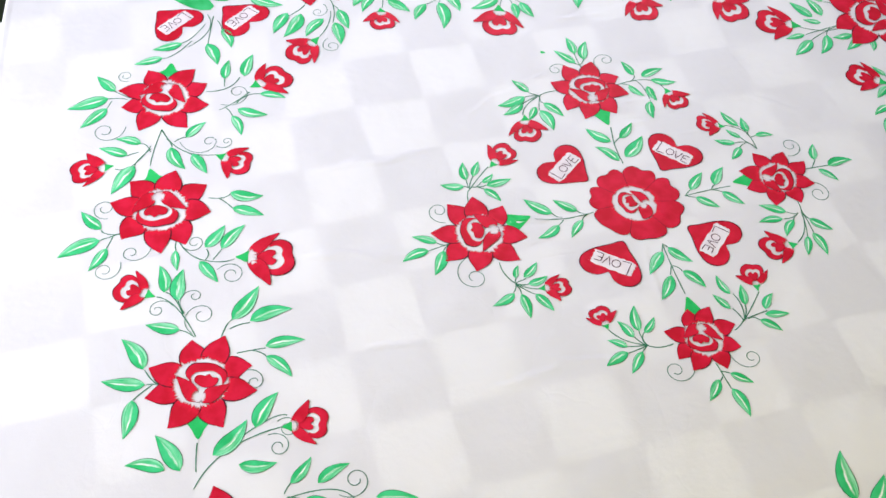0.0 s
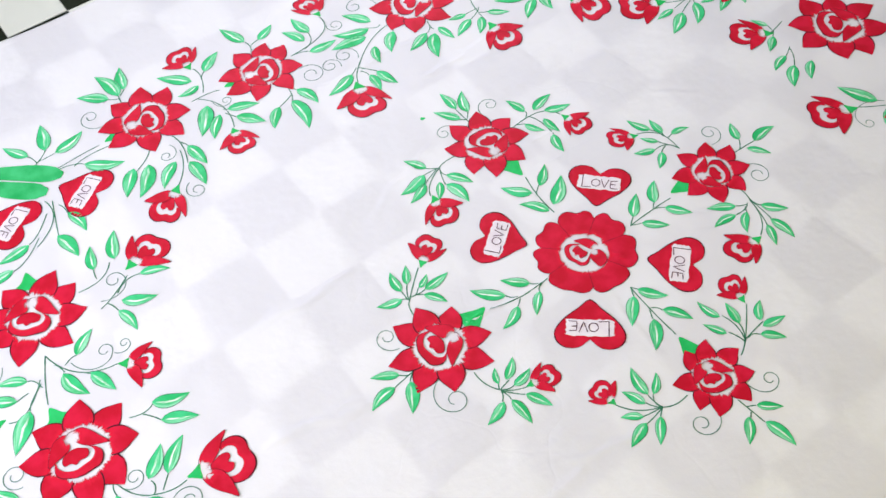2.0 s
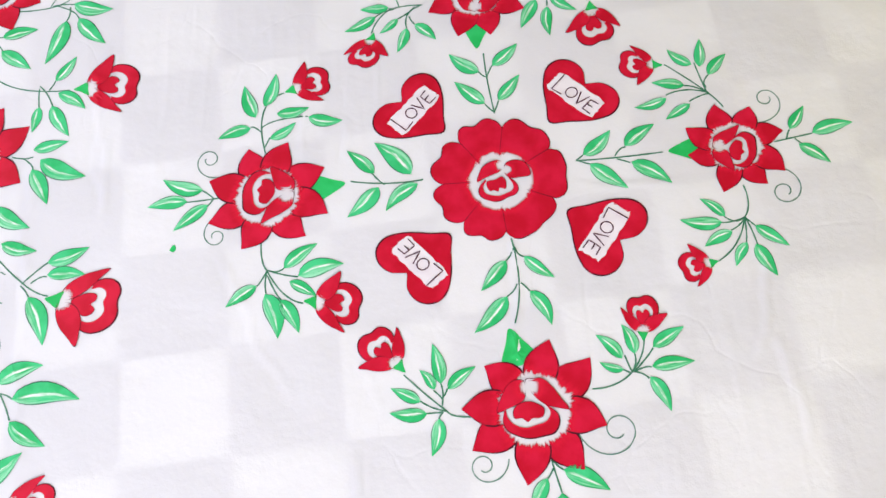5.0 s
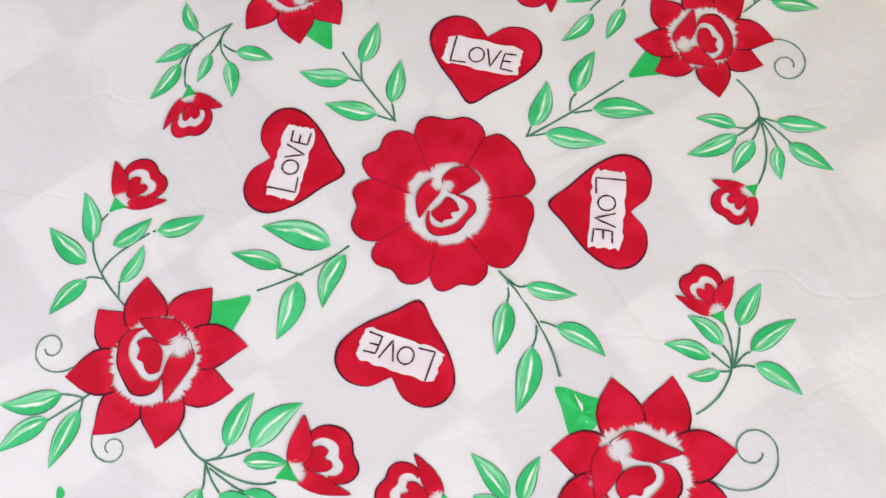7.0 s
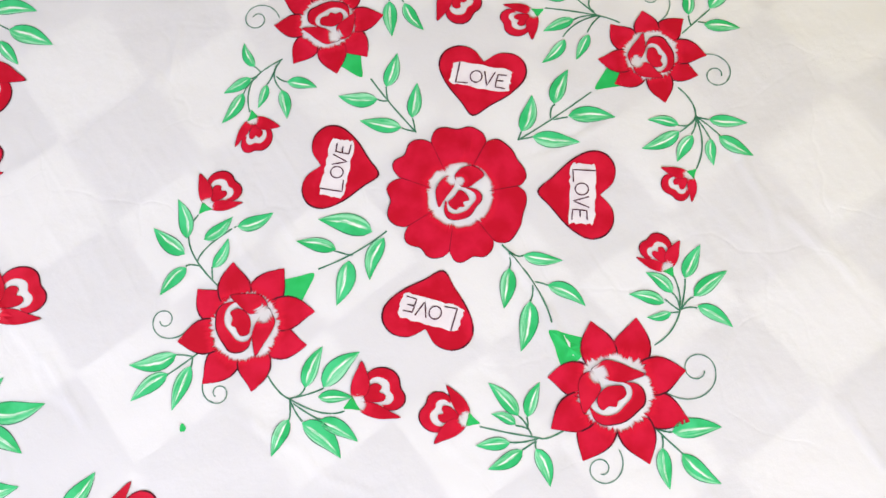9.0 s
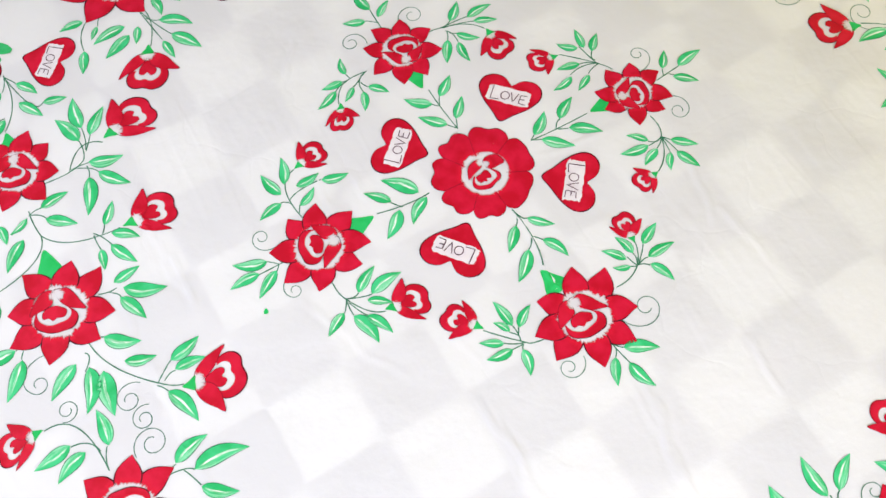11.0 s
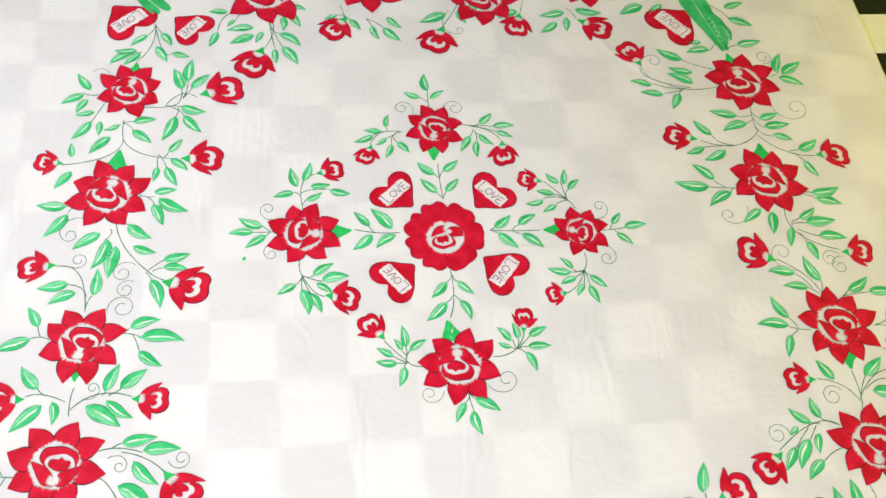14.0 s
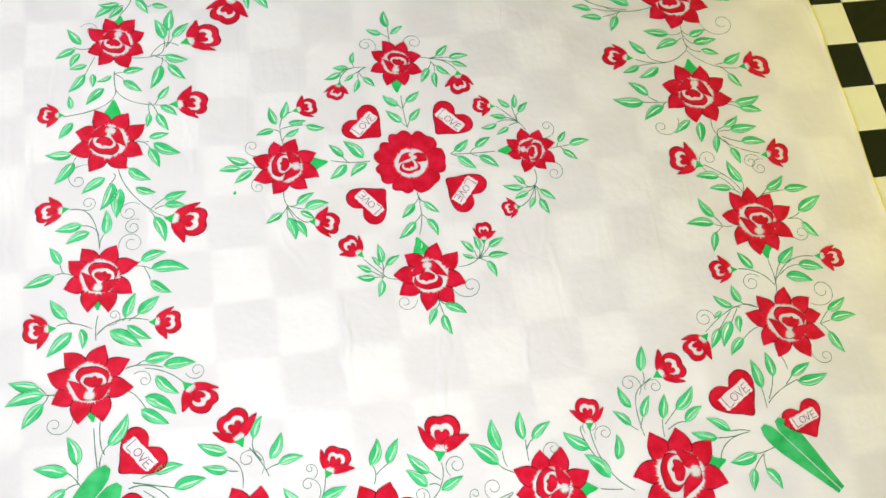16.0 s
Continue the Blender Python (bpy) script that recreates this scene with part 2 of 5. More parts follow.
# ---------------------------------------------------------------- bed sheet
LEFT_AT, LEFT_LEAN, RIGHT_AT, RIGHT_LEAN, FOOT_AT, FOOT_LEAN, HEAD_AT = -1.372, -0.005, 1.178, -0.045, -1.280, -0.07, 1.25
CREASES = [
    (-0.323, -0.366, -0.321, -0.527, 0.00184, 0.0032),
    (-0.076, -0.428, -0.107, -0.652, 0.00184, 0.0028),
    (0.121, -0.473, 0.111, -0.570, 0.00138, 0.0032),
    (-0.337, -0.357, -0.327, -0.558, 0.00138, 0.0036),
    (-0.098, -0.452, -0.106, -0.653, 0.00138, 0.0036),
    (0.115, -0.497, 0.112, -0.580, 0.00092, 0.0036),
    (-0.698, 0.150, -0.689, 0.028, 0.00184, 0.0048),
    (-0.308, 0.474, -0.366, 0.395, 0.00138, 0.004),
    (0.223, -0.119, 0.203, -0.264, 0.00138, 0.004),
    (0.217, -0.238, 0.243, -0.375, 0.00138, 0.0048),
    (-0.323, -0.233, -0.300, -0.294, 0.00092, 0.0032),
    (-0.339, 0.145, -0.336, 0.077, 0.00138, 0.004),
    (-0.403, 0.174, -0.400, 0.099, 0.00184, 0.0032),
    (-0.111, -0.063, -0.109, -0.245, 0.0023, 0.0028),
    (0.131, 0.001, -0.016, 0.001, 0.00092, 0.004),
    (-0.312, -0.610, -0.332, -0.339, 0.00138, 0.004),
    (-0.104, -0.655, -0.075, -0.473, 0.00138, 0.004),
    (-0.807, 0.153, -0.779, -0.403, 0.00138, 0.0048),
    (-1.112, 0.150, -1.070, -0.136, 0.00184, 0.0048),
    (-1.160, 0.188, -1.134, -0.194, 0.00184, 0.0056),
    (-0.718, 0.259, -0.692, 0.042, 0.00138, 0.004),
    (-1.053, 0.381, -1.064, 0.183, 0.00138, 0.004),
    (0.276, 0.746, 0.538, 0.460, 0.00138, 0.008),
    (-0.156, 0.032, -0.046, 0.079, 0.00092, 0.0032),
    (-0.522, -0.056, -0.420, -0.263, 0.00115, 0.004),
]


def height(x, y):
    """Height of the cloth over the floor: soft unevenness and pressed or pulled creases."""
    x, y = np.asarray(x, float), np.asarray(y, float)
    z = 0.0042 + 0.0007 * (np.sin(7.1 * x + 1.3 * np.sin(3.0 * y)) + np.sin(6.3 * y + 1.1 * np.sin(4.1 * x + 0.7)))
    z = z + 0.0004 * np.sin(23 * x + 9 * y + 2 * np.sin(5 * y)) * np.sin(4.3 * x - 7.7 * y)
    for ax, ay, bx, by, h, w in CREASES:
        dx, dy = bx - ax, by - ay
        size = math.hypot(dx, dy)
        s = ((x - ax) * dx + (y - ay) * dy) / size
        d = ((x - ax) * dy - (y - ay) * dx) / size + 0.005 * np.sin(s * 31) + 0.003 * np.sin(s * 67 + 1)
        end = np.clip(np.minimum(s, size - s) / (0.25 * size) + 0.35, 0, 1)
        z = z + h * end * end * (3 - 2 * end) * np.exp(-((d / w) ** 2)) - 0.3 * h * end * np.exp(-(((d - 2.2 * w) / (1.6 * w)) ** 2))
    return np.maximum(z, 0.0022)


def make_sheet():
    nx, ny = 440, 480
    gx, gy = np.meshgrid(np.linspace(0, 1, nx + 1), np.linspace(0, 1, ny + 1))
    py = FOOT_AT + (HEAD_AT - FOOT_AT) * gy + FOOT_LEAN * (2.25 * gx - 1.07) * (1 - gy)
    left, right = LEFT_AT + LEFT_LEAN * py, RIGHT_AT + RIGHT_LEAN * py
    px = left + (right - left) * gx
    # slightly wavy cut edges
    px = px + 0.004 * np.sin(py * 5.3) * (np.abs(gx - 0.5) * 2) ** 6 + 0.002 * np.sin(py * 19) * (np.abs(gx - 0.5) * 2) ** 8
    py = py + 0.005 * np.sin(px * 4.1 + 1) * (np.abs(gy - 0.5) * 2) ** 6
    pz = height(px, py)
    edge = np.minimum(np.minimum(gx, 1 - gx) * nx, np.minimum(gy, 1 - gy) * ny)
    pz = np.where(edge < 2.5, pz + 0.0012 * (edge > 0.5), pz)  # a turned and stitched hem
    top = np.stack([px, py, pz], -1).reshape(-1, 3)
    count = len(top)
    index = np.arange(count).reshape(ny + 1, nx + 1)
    quads = np.stack([index[:-1, :-1], index[:-1, 1:], index[1:, 1:], index[1:, :-1]], -1).reshape(-1, 4)
    rim = np.concatenate([index[0, :], index[1:, -1], index[-1, -2::-1], index[-2:0:-1, 0]])
    low = top[rim] - (0, 0, 0.0016)
    lower = count + np.arange(len(rim))
    skirt = np.stack([rim, lower, np.roll(lower, -1), np.roll(rim, -1)], -1)
    me = bpy.data.meshes.new("bed_sheet")
    me.from_pydata(np.concatenate([top, low]).tolist(), [], np.concatenate([quads, skirt]).tolist())
    me.polygons.foreach_set("use_smooth", [True] * len(me.polygons))
    me.materials.append(COTTON)
    return tagged(new("bed_sheet", me), "white cotton bed sheet hand-painted with red roses, on checkered floor", "bed sheet")


SHEET = make_sheet()
LIFT = 0.0007


def on_cloth(points, level=0):
    p = np.asarray(points, float)
    return np.column_stack([p, height(p[:, 0], p[:, 1]) + LIFT + 0.00025 * level])


def turned(points, x, y, size, degrees):
    a = radians(degrees)
    p = np.asarray(points, float) * size
    return np.column_stack([x + p[:, 0] * math.cos(a) - p[:, 1] * math.sin(a), y + p[:, 0] * math.sin(a) + p[:, 1] * math.cos(a)])


def blade(name, spine, halves, mat, parent, level=0, across=6, label=""):
    """A painted shape along a spine: rows of points from one edge to the other, UV u from -1 to 1 and v from 0 to 1."""
    spine, halves = np.asarray(spine, float), np.asarray(halves, float)
    way = np.gradient(spine, axis=0)
    way /= np.linalg.norm(way, axis=1)[:, None] + 1e-9
    side = np.column_stack([way[:, 1], -way[:, 0]])
    us = np.linspace(-1, 1, across + 1)
    us = np.sign(us) * np.abs(us) ** 0.7
    n = len(spine)
    pts = (spine[:, None] + side[:, None] * (us[None, :] * halves[:, None])[..., None]).reshape(-1, 2)
    far = np.concatenate([[0], np.cumsum(np.linalg.norm(np.diff(spine, axis=0), axis=1))])
    uvs = [(u, v) for v in far / far[-1] for u in us]
    k = across + 1
    faces = [(i * k + j, i * k + j + 1, (i + 1) * k + j + 1, (i + 1) * k + j) for i in range(n - 1) for j in range(across)]
    return mesh_object(name, on_cloth(pts, level), faces, mat, parent, uvs, label)


def ribbon_line(points, width, level=0):
    """Vertices and faces of a drawn line of a given width, a little uneven."""
    p = np.asarray(points, float)
    way = np.gradient(p, axis=0)
    way /= np.linalg.norm(way, axis=1)[:, None] + 1e-9
    side = np.column_stack([-way[:, 1], way[:, 0]])
    w = width * (0.9 + 0.14 * np.sin(np.arange(len(p)) * 1.7 + p[0, 0] * 90))[:, None] * 0.5
    pts = np.concatenate([p + side * w, p - side * w])
    n = len(p)
    return on_cloth(pts, level), [(i, n + i, n + i + 1, i + 1) for i in range(n - 1)]


def bend(ax, ay, mx, my, bx, by, n=12):
    """A curve through three points."""
    t = np.linspace(0, 1, n)[:, None]
    a, m, b = np.array([ax, ay]), np.array([mx, my]), np.array([bx, by])
    c = 2 * m - 0.5 * (a + b)
    return (1 - t) ** 2 * a + 2 * t * (1 - t) * c + t * t * b


def leaf(parent, x, y, degrees, length):
    """An almond leaf from its foot at (x, y)."""
    rnd = random.Random(int(x * 9973) * 31 + int(y * 7919))
    t = np.linspace(0, 1, 11)
    lean = rnd.uniform(-0.10, 0.10)
    spine = turned(np.column_stack([t, lean * np.sin(t * math.pi)]), x, y, length, degrees)
    wide = rnd.uniform(0.185, 0.225)
    halves = length * wide * np.sin(math.pi * t ** 0.78) ** 0.9 * (1 - 0.22 * t) + 0.00025
    return blade("leaf", spine, halves, LEAF, parent)


def stem(*points):
    """A drawn stem through three points; its leaves are put under it."""
    v, f = ribbon_line(bend(*points), 0.0024, -1)
    return mesh_object("stem", v, f, STEM, SHEET)


def scroll(parent, x, y, cx, cy, r, hand):
    """A curled tendril from (x, y) winding into (cx, cy)."""
    a0 = math.atan2(y - cy, x - cx)
    d = math.hypot(x - cx, y - cy)
    pts = []
    n = 44
    for i in range(n + 1):
        s = i / n
        a = a0 + hand * s * 2 * math.pi * 1.4
        ring = r * (1.12 - 0.70 * max(0.0, (s - 0.25) / 0.75))
        grip = max(0.0, 1 - s / 0.30)
        rad = ring + (d - ring) * grip ** 1.6 if d > ring else ring
        pts.append((cx + rad * math.cos(a), cy + rad * math.sin(a)))
    v, f = ribbon_line(pts, 0.0019, -1)
    return mesh_object("tendril", v, f, SCROLL, parent)


def petal(parent, x, y, size, degrees, mat, foot=0.42, tip=1.0, wide=0.27, skew=0.0, level=0):
    t = np.linspace(0, 1, 16)
    along = foot + (tip - foot) * t
    spine = turned(np.column_stack([along, skew * t ** 2]), x, y, size, degrees)
    prof = np.interp(t, [0, 0.12, 0.28, 0.46, 0.62, 0.76, 0.88, 0.95, 1.0], [0.78, 0.93, 1.0, 0.96, 0.79, 0.53, 0.26, 0.12, 0.0])
    return blade("petal", spine, size * wide * prof + 0.0003, mat, parent, level, 8)


def outline_shape(name, parent, points, x, y, size, degrees, mat, level, fade_from=None, label=""):
    """A painted closed shape as rings towards its middle; u is 1 on the rim, v grows away from fade_from."""
    p = np.asarray(points, float)
    # smooth the corners of the drawn outline
    q = []
    n = len(p)
    for i in range(n):
        a, b, c, d = p[i - 1], p[i], p[(i + 1) % n], p[(i + 2) % n]
        for s in (0.0, 0.25, 0.5, 0.75):
            q.append(0.5 * (2 * b + (c - a) * s + (2 * a - 5 * b + 4 * c - d) * s * s + (3 * b - a - 3 * c + d) * s ** 3))
    q = np.array(q)
    mid = q.mean(0)
    rings = [1.0, 0.965, 0.90, 0.72, 0.45, 0.0]
    pts, uvs, faces = [], [], []
    k = len(q)
    src = np.array(fade_from if fade_from is not None else mid)
    reach = np.linalg.norm(q - src, axis=1).max()
    for g in rings:
        ring = mid + (q - mid) * g
        pts += ring.tolist()
        uvs += [(max(0.0, 1 - (1 - g) * 2.4), np.linalg.norm(r - src) / reach) for r in ring]
    for i in range(len(rings) - 1):
        for j in range(k):
            a, b = i * k + j, i * k + (j + 1) % k
            faces.append((a, b, b + k, a + k))
    return mesh_object(name, on_cloth(turned(pts, x, y, size, degrees), level), faces, mat, parent, uvs, label)


LEFT_WING = [(-0.49, 0.09), (-0.39, 0.26), (-0.26, 0.40), (-0.15, 0.44), (-0.03, 0.41), (-0.04, 0.27), (-0.09, 0.16), (-0.19, 0.12), (-0.33, 0.10)]
RIGHT_WING = [(-0.01, 0.41), (0.10, 0.40), (0.22, 0.36), (0.31, 0.21), (0.37, 0.04), (0.43, -0.13), (0.30, -0.08), (0.15, 0.01), (0.05, 0.15), (0.01, 0.28)]
HEART_OF_ROSE = [(-0.29, -0.05), (-0.29, 0.04), (-0.22, 0.11), (-0.12, 0.13), (-0.02, 0.11), (0.07, 0.04), (0.12, -0.03), (0.08, -0.12), (0.0, -0.13), (-0.07, -0.11), (-0.14, -0.14), (-0.20, -0.07)]
CUP_OUTER = [(-0.38, 0.10), (-0.48, -0.06), (-0.43, -0.20), (-0.36, -0.25), (-0.24, -0.35), (-0.09, -0.38), (0.05, -0.38), (0.14, -0.40), (0.24, -0.32), (0.29, -0.20), (0.26, -0.10), (0.16, 0.01)]
CUP_INNER = [(-0.36, 0.09), (-0.36, 0.03), (-0.33, -0.06), (-0.28, -0.12), (-0.22, -0.16), (-0.14, -0.18), (-0.06, -0.16), (0.03, -0.17), (0.10, -0.15), (0.15, -0.11), (0.17, -0.06), (0.15, 0.0)]


def crescent(name, parent, outer, inner, x, y, size, degrees, mat, level):
    """A painted crescent between two drawn lines, brushed out to white on its inner side."""
    k = np.arange(len(outer))
    t = np.linspace(0, len(outer) - 1, 40)
    lines = []
    for side in (inner, outer):
        p = np.asarray(side, float)
        q = np.column_stack([np.interp(t, k, p[:, 0]), np.interp(t, k, p[:, 1])])
        for _ in range(5):
            q[1:-1] = (q[:-2] + 2 * q[1:-1] + q[2:]) / 4
        lines.append(q)
    steps = [0.0, 0.2, 0.45, 0.7, 0.86, 0.95, 1.0]
    pts = np.concatenate([lines[0] * (1 - s) + lines[1] * s for s in steps])
    n = len(t)
    uvs = [(s if s > 0.6 else 0.0, s) for s in steps for _ in range(n)]
    faces = [(i * n + j, i * n + j + 1, (i + 1) * n + j + 1, (i + 1) * n + j) for i in range(len(steps) - 1) for j in range(n - 1)]
    return mesh_object(name, on_cloth(turned(pts, x, y, size, degrees), level), faces, mat, parent, uvs)


def rose(x, y, size, degrees, reach=0.0, petals=8):
    """A full rose seen from above: eight or nine pointed petals round a folded heart. degrees: where its sepal points; reach: how far."""
    rnd = random.Random(int(x * 7919) * 17 + int(y * 9973))
    core = size * 1.15
    heart = outline_shape("rose", SHEET, HEART_OF_ROSE, x, y, core, degrees - 90, RED_FULL, 2, label="red painted rose with white inner rings")
    for i in range(petals):
        a = degrees + (i + 0.5) * 360 / petals + rnd.uniform(-5, 5)
        petal(heart, x, y, size, a, RED, 0.42, rnd.uniform(0.99, 1.16), rnd.uniform(0.265, 0.30) * 8 / petals, rnd.uniform(-0.19, 0.19), i % 2)
    outline_shape("inner_petal", heart, LEFT_WING, x, y, core, degrees - 90, RED_BUD, 3, (0.0, 0.30))
    outline_shape("inner_petal", heart, RIGHT_WING, x, y, core, degrees - 90, RED_BUD, 3, (0.02, 0.30))
    crescent("cup_petal", heart, CUP_OUTER, CUP_INNER, x, y, core, degrees - 90, RED_BUD, 2)
    if reach:
        shape = [(0.0, reach), (0.15, reach - 0.24), (0.29, 0.80), (0.16, 0.74), (0.0, 0.70), (-0.16, 0.74), (-0.27, 0.82), (-0.12, reach - 0.22)]
        outline_shape("sepal", heart, shape, x, y, size, degrees - 90, SEPAL, -1, label="bright green painted sepal")
    return heart


BUD_OUTER = [(-0.28, 0.56), (-0.36, 0.72), (-0.31, 0.90), (-0.17, 0.97), (-0.05, 0.93), (0.10, 1.01), (0.26, 0.97), (0.38, 0.83), (0.41, 0.65), (0.33, 0.50)]
BUD_INNER = [(-0.15, 0.56), (-0.19, 0.64), (-0.15, 0.72), (-0.08, 0.74), (-0.02, 0.70), (0.06, 0.77), (0.14, 0.75), (0.22, 0.67), (0.23, 0.58), (0.19, 0.51)]
BUD_HEART = [(-0.13, 0.56), (-0.11, 0.65), (-0.04, 0.66), (0.02, 0.61), (0.08, 0.68), (0.16, 0.64), (0.18, 0.55), (0.11, 0.42), (0.0, 0.34), (-0.08, 0.43)]
BUD_LEFT = [(-0.47, 0.73), (-0.33, 0.63), (-0.18, 0.53), (-0.06, 0.40), (0.0, 0.28), (-0.04, 0.18), (-0.21, 0.24), (-0.35, 0.40), (-0.43, 0.58)]
BUD_RIGHT = [(0.58, 0.58), (0.42, 0.58), (0.24, 0.55), (0.10, 0.47), (0.03, 0.34), (0.03, 0.19), (0.19, 0.20), (0.35, 0.30), (0.48, 0.45)]
CALYX = [(-0.12, 0.21), (-0.02, 0.20), (0.11, 0.19), (0.06, 0.08), (0.0, -0.01), (-0.05, 0.09)]


def bud(x, y, degrees, length):
    """A half-open rosebud from the foot of its calyx at (x, y)."""
    rnd = random.Random(int(x * 7919) * 13 + int(y * 9973))
    s = rnd.uniform(0.9, 1.08)
    flip = -1 if rnd.random() < 0.5 else 1
    lean, tall = rnd.uniform(-0.14, 0.14), rnd.uniform(0.93, 1.03)

    def shaped(points, closed=True):
        p = [((px * s + lean * (py - 0.3)) * flip, py * tall if py > 0.3 else py) for px, py in points]
        return p[::-1] if flip < 0 and closed else p

    a = degrees - 90
    hood = tagged(crescent("rosebud", SHEET, shaped(BUD_OUTER, False), shaped(BUD_INNER, False), x, y, length, a, RED_BUD, 0), "red painted rosebud with white brush marks")
    outline_shape("petal", hood, shaped(BUD_HEART), x, y, length, a, RED_FULL, 1)
    outline_shape("petal", hood, shaped(BUD_LEFT), x, y, length, a, RED_BUD, 2, (0.0, 0.20))
    outline_shape("petal", hood, shaped(BUD_RIGHT), x, y, length, a, RED_BUD, 3, (0.0, 0.22))
    outline_shape("calyx", hood, shaped(CALYX), x, y, length, a, SEPAL, -1, label="bright green painted calyx")
    return hood


HEART = [(0.0, 0.0), (0.20, 0.20), (0.45, 0.46), (0.60, 0.74), (0.57, 0.98), (0.40, 1.12), (0.18, 1.10), (0.02, 0.94), (-0.02, 0.94), (-0.18, 1.10), (-0.40, 1.12),
         (-0.57, 0.98), (-0.60, 0.74), (-0.45, 0.46), (-0.20, 0.20)]


def stroke_word(parent, x, y, size, degrees):
    """The word LOVE in pen strokes, within a unit box."""
    letters = {"L": [(-0.42, 0.62), (-0.42, 0.02), (-0.20, 0.05)], "V": [(0.05, 0.46), (0.14, 0.06), (0.24, 0.48)], "E": [(0.46, 0.44), (0.30, 0.42), (0.29, 0.25), (0.42, 0.26), (0.29, 0.24), (0.29, 0.06), (0.47, 0.05)]}
    o = [(-0.08 + 0.105 * math.cos(i * math.pi / 10), 0.27 + 0.17 * math.sin(i * math.pi / 10)) for i in range(21)]
    letters["O"] = o
    for name, pts in letters.items():
        p = np.asarray(pts, float)
        if name != "O":
            p = np.concatenate([np.linspace(a, b, 6)[:-1] for a, b in zip(p, p[1:])] + [p[-1:]])
        p = p * (1.0, 0.66)
        v, f = ribbon_line(turned(p, x, y, size, degrees), 0.0019, 4)
        mesh_object("letter", v, f, INK, parent, label="dark handwritten letter " + name)


def heart(x, y, degrees, length):
    """A red heart from its tip at (x, y) with a pale panel lettered LOVE."""
    a = degrees - 90
    body = outline_shape("heart", SHEET, [(px * 1.13, py) for px, py in HEART], x, y, length, a, RED_FULL, 0, label="red painted heart with the word LOVE")
    c = turned([(0.0, 0.66)], x, y, length, a)[0]
    w, h = 0.46, 0.19
    rnd = random.Random(int(x * 7919) * 11 + int(y * 9973))
    corners = [(-w, -h), (w, -h), (w, h), (-w, h)]
    panel = []
    for (ax, ay), (bx, by) in zip(corners, corners[1:] + corners[:1]):
        for k in range(1, 13):
            f = k / 13
            panel.append((ax + (bx - ax) * f + rnd.uniform(-0.014, 0.014), ay + (by - ay) * f + rnd.uniform(-0.014, 0.014)))
    outline_shape("panel", body, panel, c[0], c[1], length, a, PALE, 2, label="pale unpainted lettering panel")
    low = turned([(0.0, 0.66 - 0.165)], x, y, length, a)[0]
    stroke_word(body, low[0], low[1], length * 0.86, a)
    return body


def ribbon_leaf(x, y, degrees, length):
    """The long folded green leaf in a corner, from its thin end at (x, y) to its double round head."""
    t = np.linspace(0, 1, 14)
    made = None
    for side, reach in ((1, 1.0), (-1, 0.94)):
        half = np.interp(t, [0, 0.25, 0.5, 0.72, 0.86, 0.95, 1.0], [0.022, 0.042, 0.064, 0.082, 0.084, 0.068, 0.030])
        off = side * (np.interp(t, [0, 0.25, 0.5, 0.72, 1], [0.022, 0.042, 0.064, 0.082, 0.080]) + 0.006)
        spine = turned(np.column_stack([t * reach, off]), x, y, length, degrees)
        ob = blade("corner_leaf" if made is None else "lobe", spine, half * length, RIBBON, SHEET if made is None else made, 1 if made is None else 0,
                   label="long folded green painted leaf" if made is None else "")
        made = made or ob
    return made


FLOWER_LEFT = [(-0.29, 0.01), (-0.21, 0.21), (-0.08, 0.31), (0.07, 0.32), (0.10, 0.21), (0.05, 0.14), (-0.08, 0.09), (-0.18, 0.05)]
FLOWER_RIGHT = [(0.14, 0.26), (0.29, 0.31), (0.42, 0.26), (0.48, 0.16), (0.49, 0.04), (0.36, 0.02), (0.20, 0.02), (0.12, 0.11)]
FLOWER_OUTER = [(-0.16, 0.04), (-0.27, -0.07), (-0.29, -0.18), (-0.24, -0.27), (-0.13, -0.31), (-0.03, -0.35), (0.08, -0.32), (0.14, -0.27), (0.25, -0.27), (0.32, -0.17), (0.29, -0.06), (0.18, 0.04)]
FLOWER_INNER = [(-0.15, 0.0), (-0.20, -0.08), (-0.18, -0.14), (-0.14, -0.18), (-0.08, -0.20), (0.0, -0.22), (0.06, -0.21), (0.12, -0.19), (0.18, -0.17), (0.21, -0.13), (0.21, -0.07), (0.17, 0.02)]
FLOWER_HEART = [(-0.14, 0.0), (-0.02, 0.02), (0.08, 0.06), (0.13, -0.02), (0.12, -0.14), (0.03, -0.12), (0.01, -0.18), (-0.06, -0.15), (-0.11, -0.16), (-0.15, -0.09)]


